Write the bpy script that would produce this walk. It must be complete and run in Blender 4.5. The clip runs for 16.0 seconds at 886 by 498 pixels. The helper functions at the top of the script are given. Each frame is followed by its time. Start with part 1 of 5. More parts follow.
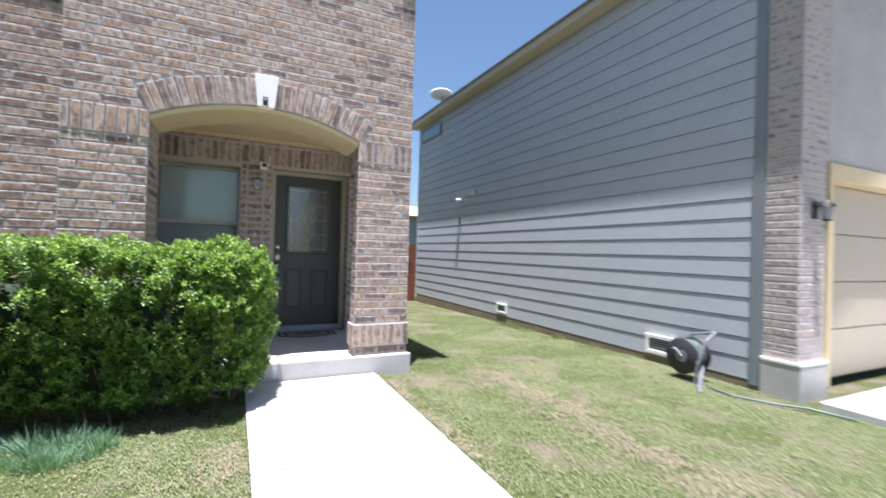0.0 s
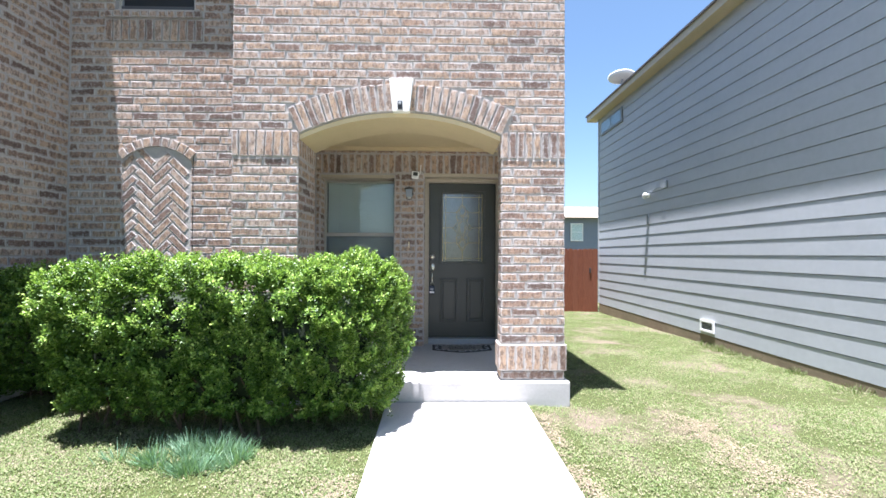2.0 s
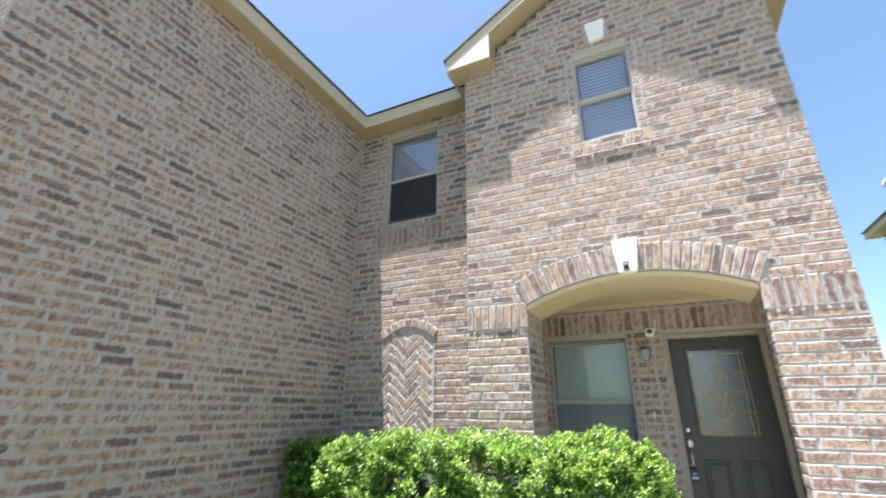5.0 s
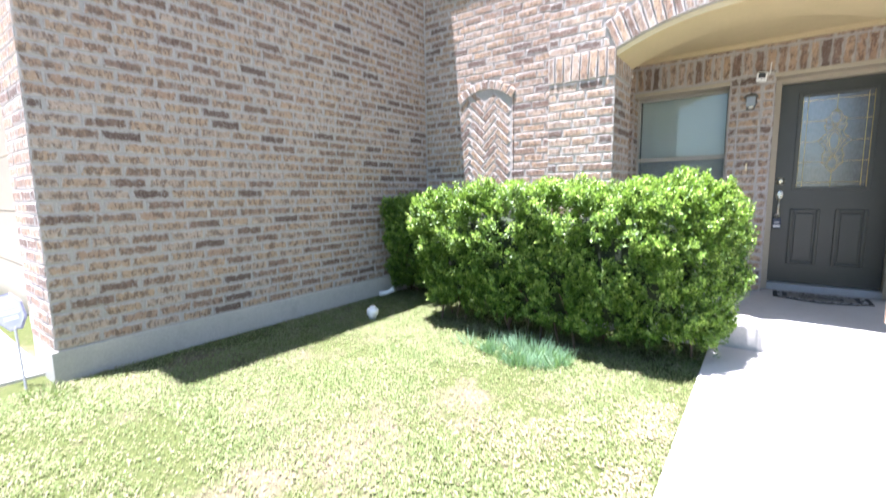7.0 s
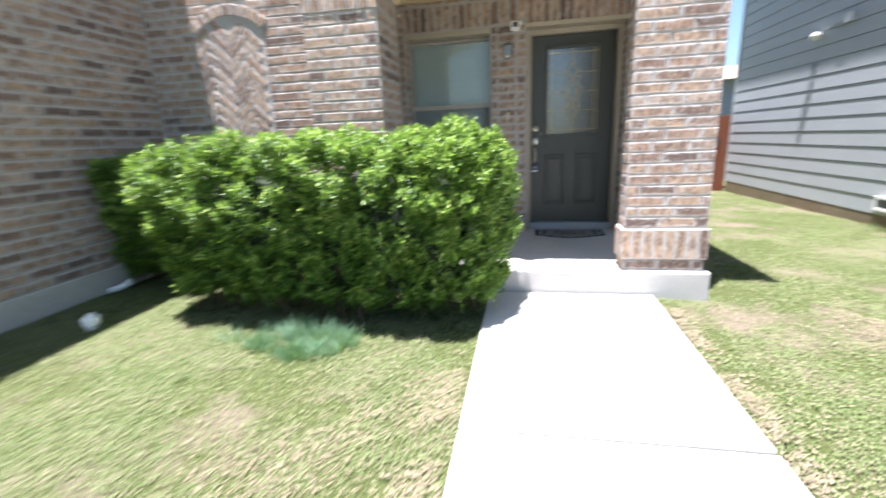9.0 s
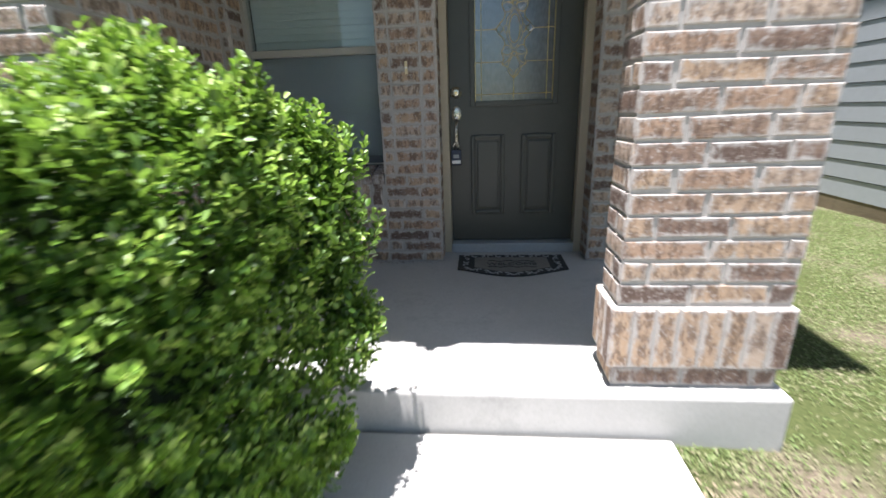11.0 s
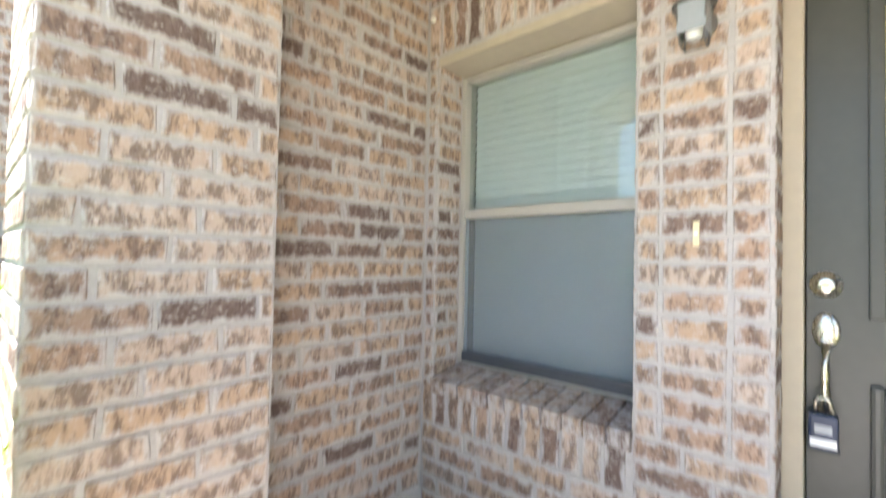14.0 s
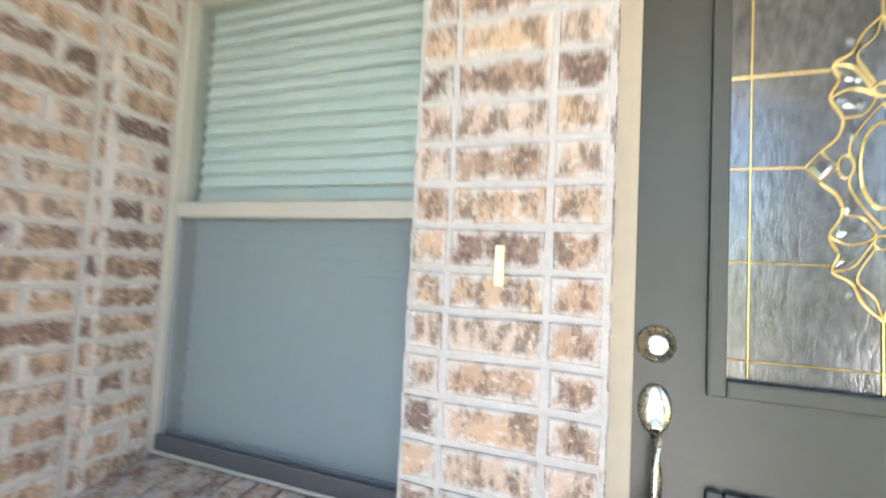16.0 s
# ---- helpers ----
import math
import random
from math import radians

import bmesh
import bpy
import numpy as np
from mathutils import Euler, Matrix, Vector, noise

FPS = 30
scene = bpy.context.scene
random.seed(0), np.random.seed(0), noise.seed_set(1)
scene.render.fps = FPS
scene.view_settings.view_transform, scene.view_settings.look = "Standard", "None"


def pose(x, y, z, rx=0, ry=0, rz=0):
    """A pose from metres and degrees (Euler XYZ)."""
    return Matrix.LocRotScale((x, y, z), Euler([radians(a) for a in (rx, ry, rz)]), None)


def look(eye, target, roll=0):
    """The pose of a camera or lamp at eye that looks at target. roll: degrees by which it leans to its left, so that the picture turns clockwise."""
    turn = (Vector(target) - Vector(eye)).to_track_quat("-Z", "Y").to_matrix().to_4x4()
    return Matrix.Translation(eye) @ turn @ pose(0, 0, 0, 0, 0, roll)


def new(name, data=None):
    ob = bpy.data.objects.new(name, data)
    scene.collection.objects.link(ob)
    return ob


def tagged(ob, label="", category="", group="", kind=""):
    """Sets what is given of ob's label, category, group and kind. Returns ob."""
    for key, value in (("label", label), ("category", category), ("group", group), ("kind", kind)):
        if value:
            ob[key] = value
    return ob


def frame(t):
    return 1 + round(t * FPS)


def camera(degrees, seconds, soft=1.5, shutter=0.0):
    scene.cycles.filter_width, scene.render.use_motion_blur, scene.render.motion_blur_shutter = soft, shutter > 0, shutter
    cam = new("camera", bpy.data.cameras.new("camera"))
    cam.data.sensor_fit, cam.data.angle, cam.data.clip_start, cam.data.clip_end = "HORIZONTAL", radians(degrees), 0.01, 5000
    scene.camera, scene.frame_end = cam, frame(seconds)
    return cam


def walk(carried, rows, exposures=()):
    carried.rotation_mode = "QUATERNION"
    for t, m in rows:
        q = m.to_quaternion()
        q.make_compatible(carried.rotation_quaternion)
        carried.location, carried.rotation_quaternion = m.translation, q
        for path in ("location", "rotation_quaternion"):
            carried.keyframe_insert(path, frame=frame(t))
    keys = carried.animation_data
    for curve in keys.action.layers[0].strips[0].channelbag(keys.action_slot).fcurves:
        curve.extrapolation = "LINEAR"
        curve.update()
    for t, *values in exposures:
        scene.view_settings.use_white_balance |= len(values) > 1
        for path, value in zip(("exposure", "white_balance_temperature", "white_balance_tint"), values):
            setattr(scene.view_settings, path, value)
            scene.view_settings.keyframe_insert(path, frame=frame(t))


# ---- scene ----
cam = camera(91.0, 16.0, shutter=0.5)
EXPOSURES = [(0, 1.6, 5900, 18), (1.5, 2.0, 5900, 18), (3, 2.3, 6100, 13), (3.5, 2.4, 6200, 13), (4.5, 2.15, 6200, 13),
             (7, 2.75, 6000, 20), (8.5, 2.2, 6100, 18), (9.5, 2.1, 6100, 15), (11.8, 1.6, 6300, 13),
             (12, 2.0, 6300, 16), (12.5, 3.25, 6600, 21), (13, 3.6, 6800, 21), (13.5, 3.75, 6700, 19),
             (14.5, 4.12, 6500, 18), (16, 4.2, 6400, 16)]
PATH = [
    (0, (-1.767, -4.585, 1.365), (-0.905, -2.780, 1.380), 1.7),
    (0.5, (-1.473, -4.339, 1.352), (-0.941, -2.413, 1.442), 1.5),
    (1, (-1.295, -4.165, 1.393), (-1.043, -2.182, 1.472), 1.0),
    (1.5, (-1.202, -4.086, 1.402), (-1.180, -2.087, 1.466), 2.0),
    (2, (-1.221, -4.047, 1.398), (-1.182, -2.047, 1.424), 0.3),
    (2.5, (-1.237, -4.024, 1.441), (-1.219, -2.045, 1.731), -0.5),
    (3, (-1.235, -4.042, 1.565), (-1.245, -2.174, 2.281), -0.6),
    (3.5, (-1.238, -4.051, 1.583), (-1.275, -2.248, 2.447), -0.3),
    (4, (-1.249, -4.039, 1.569), (-1.384, -2.209, 2.366), -1.1),
    (4.5, (-1.350, -4.060, 1.567), (-1.873, -2.292, 2.342), -1.3),
    (4.7, (-1.376, -4.066, 1.565), (-2.060, -2.346, 2.325), -1.3),
    (6.8, (-1.380, -4.106, 1.326), (-2.557, -2.497, 1.168), -0.5),
    (7, (-1.354, -4.090, 1.294), (-2.535, -2.495, 1.041), -0.8),
    (7.5, (-1.340, -4.086, 1.265), (-2.513, -2.540, 0.778), -0.6),
    (8, (-1.342, -4.056, 1.255), (-2.517, -2.529, 0.718), -1.2),
    (8.5, (-1.345, -3.898, 1.263), (-2.252, -2.208, 0.693), -1.4),
    (9, (-1.364, -3.527, 1.305), (-1.731, -1.623, 0.816), -2.4),
    (9.5, (-1.277, -3.033, 1.270), (-1.344, -1.082, 0.835), -0.7),
    (9.7, (-1.192, -2.837, 1.275), (-1.266, -0.893, 0.814), -1.2),
    (11.8, (-1.090, -0.670, 1.255), (-1.480, 1.165, 0.585), -2.2),
    (12, (-1.098, -0.494, 1.250), (-1.630, 1.309, 0.562), -2.0),
    (12.5, (-1.104, -0.225, 1.249), (-2.162, 1.316, 0.520), 0.8),
    (12.7, (-1.125, -0.177, 1.252), (-2.289, 1.252, 0.464), 0.4),
    (13, (-1.142, -0.140, 1.246), (-2.388, 1.211, 0.456), -0.1),
    (13.5, (-1.188, -0.100, 1.309), (-2.515, 1.328, 0.849), -0.4),
    (14, (-1.220, -0.080, 1.425), (-2.560, 1.397, 1.472), 1.2),
    (14.5, (-1.260, -0.048, 1.525), (-2.533, 1.450, 1.940), 0.6),
    (14.7, (-1.262, -0.028, 1.505), (-2.509, 1.447, 2.014), 1.0),
    (15, (-1.275, 0.030, 1.515), (-2.397, 1.613, 2.001), 0.9),
    (15.5, (-1.327, 0.326, 1.478), (-2.166, 2.087, 1.919), 1.1),
    (16, (-1.367, 0.642, 1.503), (-2.050, 2.519, 1.608), 3.0),
]
walk(cam, [(t, look(e, g, r)) for t, e, g, r in PATH], EXPOSURES)

# ---- light ----
SUN_DIR = Vector((-0.089, -0.127, 1.0)).normalized()
world = bpy.data.worlds.new("world")
scene.world = world
world.use_nodes = True
wn = world.node_tree
sky = wn.nodes.new("ShaderNodeTexSky")
sky.sky_type = "NISHITA"
sky.sun_disc = False
sky.sun_elevation = math.asin(SUN_DIR.z)
sky.sun_rotation = math.atan2(SUN_DIR.x, SUN_DIR.y)
sky.air_density = 1.0
sky.dust_density = 1.4
sky.ozone_density = 1.0
haze = wn.nodes.new("ShaderNodeMix")
haze.data_type, haze.blend_type = "RGBA", "MULTIPLY"
haze.inputs[0].default_value = 1.0
haze.inputs[7].default_value = (0.93, 1.04, 1.01, 1)
wn.links.new(sky.outputs[0], haze.inputs[6])
wn.links.new(haze.outputs[2], wn.nodes["Background"].inputs[0])
wn.nodes["Background"].inputs[1].default_value = 0.054
sun_data = bpy.data.lights.new("sun", "SUN")
sun_data.energy = 5.0
sun_data.angle = radians(0.53)
sun_data.color = (1.0, 0.975, 0.95)
sun = new("sun", sun_data)
sun.rotation_euler = SUN_DIR.to_track_quat("Z", "Y").to_euler()
tagged(sun, "midday sun high above the street", "sun", kind="structure")


# ---- tools ----
def obj(name, bm, mat, parent=None, label="", smooth=False):
    me = bpy.data.meshes.new(name)
    bm.normal_update()
    bm.to_mesh(me)
    bm.free()
    for m in (mat if isinstance(mat, (list, tuple)) else [mat]):
        me.materials.append(m)
    if smooth:
        for p in me.polygons:
            p.use_smooth = True
    ob = new(name, me)
    if parent:
        ob.parent = parent
    if label:
        ob["label"] = label
    return ob


def part(name, bm, mat, parent, label="", smooth=False):
    return obj(name, bm, mat, parent, label, smooth)


def holder(name, label, category, group="", kind="", at=None):
    e = new(name)
    if at:
        e.location = at
    return tagged(e, label, category, group, kind)


def box_into(bm, x0, x1, y0, y1, z0, z1, bevel=0.0, m=None):
    mat = Matrix.Translation(((x0 + x1) / 2, (y0 + y1) / 2, (z0 + z1) / 2)) @ Matrix.Diagonal((abs(x1 - x0), abs(y1 - y0), abs(z1 - z0), 1))
    r = bmesh.ops.create_cube(bm, size=1, matrix=(m @ mat) if m else mat)
    if bevel:
        es = {e for v in r["verts"] for e in v.link_edges}
        bmesh.ops.bevel(bm, geom=list(es), offset=bevel, segments=2, affect="EDGES", profile=0.6)
    return bm


def box(x0, x1, y0, y1, z0, z1, bevel=0.0, m=None):
    return box_into(bmesh.new(), x0, x1, y0, y1, z0, z1, bevel, m)


def prism(points, axis, a, b):
    """A polygon of (u, v) swept along an axis from a to b; u, v are the other two axes in order."""
    bm = bmesh.new()
    def P(u, v, w):
        return {"x": (w, u, v), "y": (u, w, v), "z": (u, v, w)}[axis]
    A = [bm.verts.new(P(u, v, a)) for u, v in points]
    B = [bm.verts.new(P(u, v, b)) for u, v in points]
    n = len(points)
    bm.faces.new(A)
    bm.faces.new(B[::-1])
    for i in range(n):
        bm.faces.new((A[i], B[i], B[(i + 1) % n], A[(i + 1) % n]))
    bmesh.ops.recalc_face_normals(bm, faces=bm.faces[:])
    return bm


def tube_into(bm, pts, r, sides=10, taper=None):
    rings = []
    for i, p in enumerate(pts):
        p = Vector(p)
        d = (Vector(pts[min(i + 1, len(pts) - 1)]) - Vector(pts[max(i - 1, 0)])).normalized()
        s = d.orthogonal().normalized() if abs(d.z) > 0.99 else Vector((0, 0, 1)).cross(d).normalized()
        t = d.cross(s)
        rr = r if taper is None else r + (taper - r) * i / (len(pts) - 1)
        rings.append([bm.verts.new(p + rr * (math.cos(2 * math.pi * k / sides) * s + math.sin(2 * math.pi * k / sides) * t)) for k in range(sides)])
    for a, b in zip(rings, rings[1:]):
        for k in range(sides):
            bm.faces.new((a[k], a[(k + 1) % sides], b[(k + 1) % sides], b[k]))
    bm.faces.new(rings[0][::-1])
    bm.faces.new(rings[-1])
    return bm


def tube(pts, r, sides=10, taper=None):
    return tube_into(bmesh.new(), pts, r, sides, taper)


def lathe(profile, steps=24, m=None):
    """A turned shape from (radius, height) pairs, about z."""
    bm = bmesh.new()
    rings = []
    for r, h in profile:
        rings.append([bm.verts.new((r * math.cos(2 * math.pi * k / steps), r * math.sin(2 * math.pi * k / steps), h)) for k in range(steps)])
    for a, b in zip(rings, rings[1:]):
        for k in range(steps):
            bm.faces.new((a[k], a[(k + 1) % steps], b[(k + 1) % steps], b[k]))
    bm.faces.new(rings[0][::-1])
    bm.faces.new(rings[-1])
    if m:
        bm.transform(m)
    bmesh.ops.recalc_face_normals(bm, faces=bm.faces[:])
    return bm


FLIP = Matrix.Rotation(radians(90), 4, "X")

# ---- materials ----
class Mat:
    """A node material with a Principled shader and short ways to add to it."""

    def __init__(self, name, rough=0.7, metal=0.0, spec=0.5):
        self.m = bpy.data.materials.new(name)
        self.m.use_nodes = True
        self.t = self.m.node_tree
        self.b = self.t.nodes["Principled BSDF"]
        self.b.inputs["Roughness"].default_value = rough
        self.b.inputs["Metallic"].default_value = metal
        self.b.inputs["Specular IOR Level"].default_value = spec
        self.co = self.n("ShaderNodeTexCoord").outputs["Object"]

    def n(self, kind, **kw):
        node = self.t.nodes.new(kind)
        for k, v in kw.items():
            if k in node.inputs:
                node.inputs[k].default_value = v
        return node

    def l(self, a, b):
        self.t.links.new(a, b)

    def noise(self, scale, detail=4, rough=0.6, coord=None, stretch=None):
        nd = self.n("ShaderNodeTexNoise", Scale=scale, Detail=detail, Roughness=rough)
        c = coord or self.co
        if stretch:
            mp = self.n("ShaderNodeMapping")
            mp.inputs["Scale"].default_value = stretch
            self.l(c, mp.inputs[0])
            c = mp.outputs[0]
        self.l(c, nd.inputs["Vector"])
        return nd.outputs[0]

    def ramp(self, fac, stops, mode="LINEAR"):
        r = self.n("ShaderNodeValToRGB")
        r.color_ramp.interpolation = mode
        els = r.color_ramp.elements
        while len(els) < len(stops):
            els.new(0.5)
        for e, (p, c) in zip(els, stops):
            e.position = p
            e.color = (*c, 1) if len(c) == 3 else c
        self.l(fac, r.inputs[0])
        return r.outputs[0]

    def grey(self, fac, a, b, p0=0.0, p1=1.0):
        return self.ramp(fac, [(p0, (a, a, a)), (p1, (b, b, b))])

    def mix(self, fac, a, b, mode="MIX"):
        x = self.n("ShaderNodeMix")
        x.data_type = "RGBA"
        x.blend_type = mode
        for s, v in ((x.inputs[0], fac), (x.inputs[6], a), (x.inputs[7], b)):
            if isinstance(v, (int, float)):
                s.default_value = v
            elif isinstance(v, tuple):
                s.default_value = (*v, 1)
            else:
                self.l(v, s)
        return x.outputs[2]

    def math(self, op, a, b=0.0):
        x = self.n("ShaderNodeMath")
        x.operation = op
        for s, v in ((x.inputs[0], a), (x.inputs[1], b)):
            if isinstance(v, (int, float)):
                s.default_value = v
            else:
                self.l(v, s)
        return x.outputs[0]

    def color(self, c):
        if isinstance(c, tuple):
            self.b.inputs["Base Color"].default_value = (*c, 1)
        else:
            self.l(c, self.b.inputs["Base Color"])
        return self

    def rough(self, v):
        self.l(v, self.b.inputs["Roughness"])
        return self

    def bump(self, h, strength=0.3, dist=0.01):
        bp = self.n("ShaderNodeBump", Strength=strength, Distance=dist)
        self.l(h, bp.inputs["Height"])
        self.l(bp.outputs[0], self.b.inputs["Normal"])
        return self


def plain(name, c, rough=0.6, metal=0.0, var=0.12, scale=30, bump=0.1, spec=0.5):
    k = Mat(name, rough, metal, spec)
    lo = tuple(v * (1 - var) for v in c)
    hi = tuple(min(1, v * (1 + var)) for v in c)
    f = k.mix(0.4, k.noise(scale), k.noise(scale * 0.12, 3))
    k.color(k.ramp(f, [(0.3, lo), (0.7, hi)]))
    k.rough(k.grey(k.noise(scale * 2), max(0.02, rough - 0.1), min(1, rough + 0.1), 0.3, 0.7))
    if bump:
        k.bump(k.noise(scale * 4), bump, 0.004)
    return k.m


def brick_mat(name, pale=0.0):
    k = Mat(name, 0.9, spec=0.2)
    oi = k.n("ShaderNodeObjectInfo").outputs["Random"]
    gi = k.n("ShaderNodeNewGeometry").outputs["Random Per Island"]
    rnd = k.math("FRACT", k.math("ADD", oi, gi))
    pos = k.n("ShaderNodeNewGeometry").outputs["Position"]
    base = k.ramp(rnd, [(0.0, (0.43, 0.296, 0.2)), (0.14, (0.45, 0.335, 0.255)), (0.28, (0.3, 0.196, 0.138)), (0.4, (0.47, 0.356, 0.276)),
                        (0.54, (0.38, 0.246, 0.168)), (0.64, (0.2, 0.126, 0.094)), (0.72, (0.445, 0.304, 0.2)), (0.88, (0.12, 0.077, 0.062)), (0.95, (0.25, 0.16, 0.118))], "CONSTANT")
    fine = k.noise(70, 6, 0.7, pos)
    blot = k.noise(21, 6, 0.75, pos, (1.5, 1.5, 0.7))
    c = k.mix(k.grey(blot, 0, 0.92, 0.45, 0.56), base, k.mix(0.8, base, (0.075, 0.043, 0.032)))
    c = k.mix(k.grey(fine, 0, 0.5, 0.35, 0.75), c, k.mix(0.5, c, (0.5, 0.42, 0.36)))
    off = k.n("ShaderNodeVectorMath")
    off.operation = "ADD"
    k.l(pos, off.inputs[0])
    off.inputs[1].default_value = (7.3, 2.1, 5.7)
    # mortar wash: thick round the edges, where the inset of the face starts, and in ragged patches
    sep = k.n("ShaderNodeSeparateXYZ")
    k.l(k.n("ShaderNodeTexCoord").outputs["UV"], sep.inputs[0])
    rim = k.math("MULTIPLY", k.math("SUBTRACT", 1.0, sep.outputs[0]), 0.2)
    smear = k.math("ADD", k.noise(17, 6, 0.75, off.outputs[0], (1.5, 1.5, 0.8)), rim)
    c = k.mix(k.grey(smear, 0, 0.88, 0.57 - pale, 0.74 - pale), c, (0.47, 0.435, 0.41))
    fleck = k.noise(52, 5, 0.7, off.outputs[0], (1.0, 1.0, 1.7))
    c = k.mix(k.grey(fleck, 0, 0.62, 0.56, 0.66), c, (0.56, 0.515, 0.485))
    k.color(c)
    k.bump(k.mix(0.5, fine, k.mix(0.5, blot, fleck)), 0.8, 0.008)
    return k.m


def mortar_mat():
    k = Mat("mortar", 0.95, spec=0.15)
    k.color(k.ramp(k.mix(0.5, k.noise(60), k.noise(3, 3)), [(0.3, (0.35, 0.324, 0.3)), (0.7, (0.48, 0.448, 0.42))]))
    k.bump(k.noise(220, 3), 0.4, 0.004)
    return k.m


def concrete_mat(name, lo, hi):
    k = Mat(name, 0.9, spec=0.2)
    big = k.noise(1.3, 5, 0.65)
    fine = k.noise(70, 5, 0.7)
    c = k.ramp(k.mix(0.35, big, fine), [(0.3, lo), (0.65, hi)])
    stain = k.noise(2.6, 6, 0.75)
    c = k.mix(k.grey(stain, 0, 0.55, 0.55, 0.75), c, tuple(v * 0.62 for v in lo))
    specks = k.noise(190, 2, 0.5)
    c = k.mix(k.grey(specks, 0, 0.45, 0.66, 0.74), c, tuple(v * 0.5 for v in lo))
    k.color(c)
    k.bump(k.mix(0.5, fine, k.noise(300, 2)), 0.25, 0.004)
    return k.m


def wood_fence_mat():
    k = Mat("stained_cedar", 0.75, spec=0.3)
    oi = k.n("ShaderNodeObjectInfo").outputs["Random"]
    grain = k.noise(9, 6, 0.7, None, (6, 6, 0.5))
    c = k.ramp(grain, [(0.25, (0.085, 0.027, 0.014)), (0.55, (0.17, 0.055, 0.027)), (0.8, (0.26, 0.095, 0.048))])
    c = k.mix(k.math("MULTIPLY", oi, 0.35), c, (0.2, 0.08, 0.045))
    k.color(c)
    k.bump(grain, 0.4, 0.006)
    return k.m


def leaf_mat(name, stops, rough=0.38, trans=0.25, drift=0.3, wide=4.0):
    k = Mat(name, rough, spec=0.45)
    r = k.n("ShaderNodeNewGeometry").outputs["Random Per Island"]
    big = k.noise(wide, 3)
    f = k.mix(drift, r, big)
    col = k.ramp(f, stops)
    k.color(col)
    tr = k.n("ShaderNodeBsdfTranslucent")
    k.l(k.mix(0.5, col, (0.35, 0.6, 0.06)), tr.inputs[0])
    ms = k.n("ShaderNodeMixShader")
    ms.inputs[0].default_value = trans
    k.l(k.b.outputs[0], ms.inputs[1])
    k.l(tr.outputs[0], ms.inputs[2])
    k.l(ms.outputs[0], k.t.nodes["Material Output"].inputs[0])
    return k.m


def glass_mat(name, tint=(0.9, 0.95, 0.95), wavy=0.0, base=0.05):
    k = Mat(name)
    fr = k.math("MULTIPLY", k.math("POWER", k.n("ShaderNodeLayerWeight").outputs["Facing"], 4.0), 0.85)
    gl = k.n("ShaderNodeBsdfGlossy", Roughness=0.01)
    tr = k.n("ShaderNodeBsdfTransparent")
    tr.inputs[0].default_value = (*tint, 1)
    ms = k.n("ShaderNodeMixShader")
    if wavy:
        bp = k.n("ShaderNodeBump", Strength=wavy, Distance=0.01)
        k.l(k.noise(38, 4, 0.6), bp.inputs["Height"])
        k.l(bp.outputs[0], gl.inputs["Normal"])
        gl.inputs["Roughness"].default_value = 0.06
    k.l(k.math("ADD", fr, base), ms.inputs[0])
    k.l(tr.outputs[0], ms.inputs[1])
    k.l(gl.outputs[0], ms.inputs[2])
    k.l(ms.outputs[0], k.t.nodes["Material Output"].inputs[0])
    return k.m


def door_glass_mat():
    """Obscure glass: wavy reflections over a milky body."""
    k = Mat("textured_door_glass", 0.35, spec=0.5)
    ripple = k.noise(55, 5, 0.65, None, (1.0, 1.0, 0.45))
    k.color(k.ramp(ripple, [(0.35, (0.03, 0.031, 0.033)), (0.65, (0.1, 0.104, 0.106))]))
    bp = k.n("ShaderNodeBump", Strength=0.16, Distance=0.01)
    k.l(ripple, bp.inputs["Height"])
    gl = k.n("ShaderNodeBsdfGlossy", Roughness=0.07)
    k.l(bp.outputs[0], gl.inputs["Normal"])
    ms = k.n("ShaderNodeMixShader")
    fr = k.math("MULTIPLY", k.math("POWER", k.n("ShaderNodeLayerWeight").outputs["Facing"], 4.0), 0.8)
    k.l(k.math("ADD", fr, 0.17), ms.inputs[0])
    k.l(k.b.outputs[0], ms.inputs[1])
    k.l(gl.outputs[0], ms.inputs[2])
    k.l(ms.outputs[0], k.t.nodes["Material Output"].inputs[0])
    return k.m


def screen_mat(name, c, cover):
    k = Mat(name, 0.7)
    k.color(c)
    tr = k.n("ShaderNodeBsdfTransparent")
    ms = k.n("ShaderNodeMixShader")
    ms.inputs[0].default_value = cover
    k.l(tr.outputs[0], ms.inputs[1])
    k.l(k.b.outputs[0], ms.inputs[2])
    k.l(ms.outputs[0], k.t.nodes["Material Output"].inputs[0])
    return k.m


def ground_mat():
    k = Mat("lawn_soil", 0.95, spec=0.1)
    big = k.noise(0.9, 5, 0.65)
    fine = k.noise(45, 5, 0.7)
    soil = k.ramp(fine, [(0.3, (0.11, 0.086, 0.063)), (0.7, (0.21, 0.17, 0.128))])
    thatch = k.ramp(fine, [(0.25, (0.04, 0.055, 0.018)), (0.75, (0.1, 0.11, 0.042))])
    k.color(k.mix(k.grey(big, 0, 1, 0.5, 0.62), thatch, soil))
    k.bump(fine, 0.8, 0.02)
    return k.m


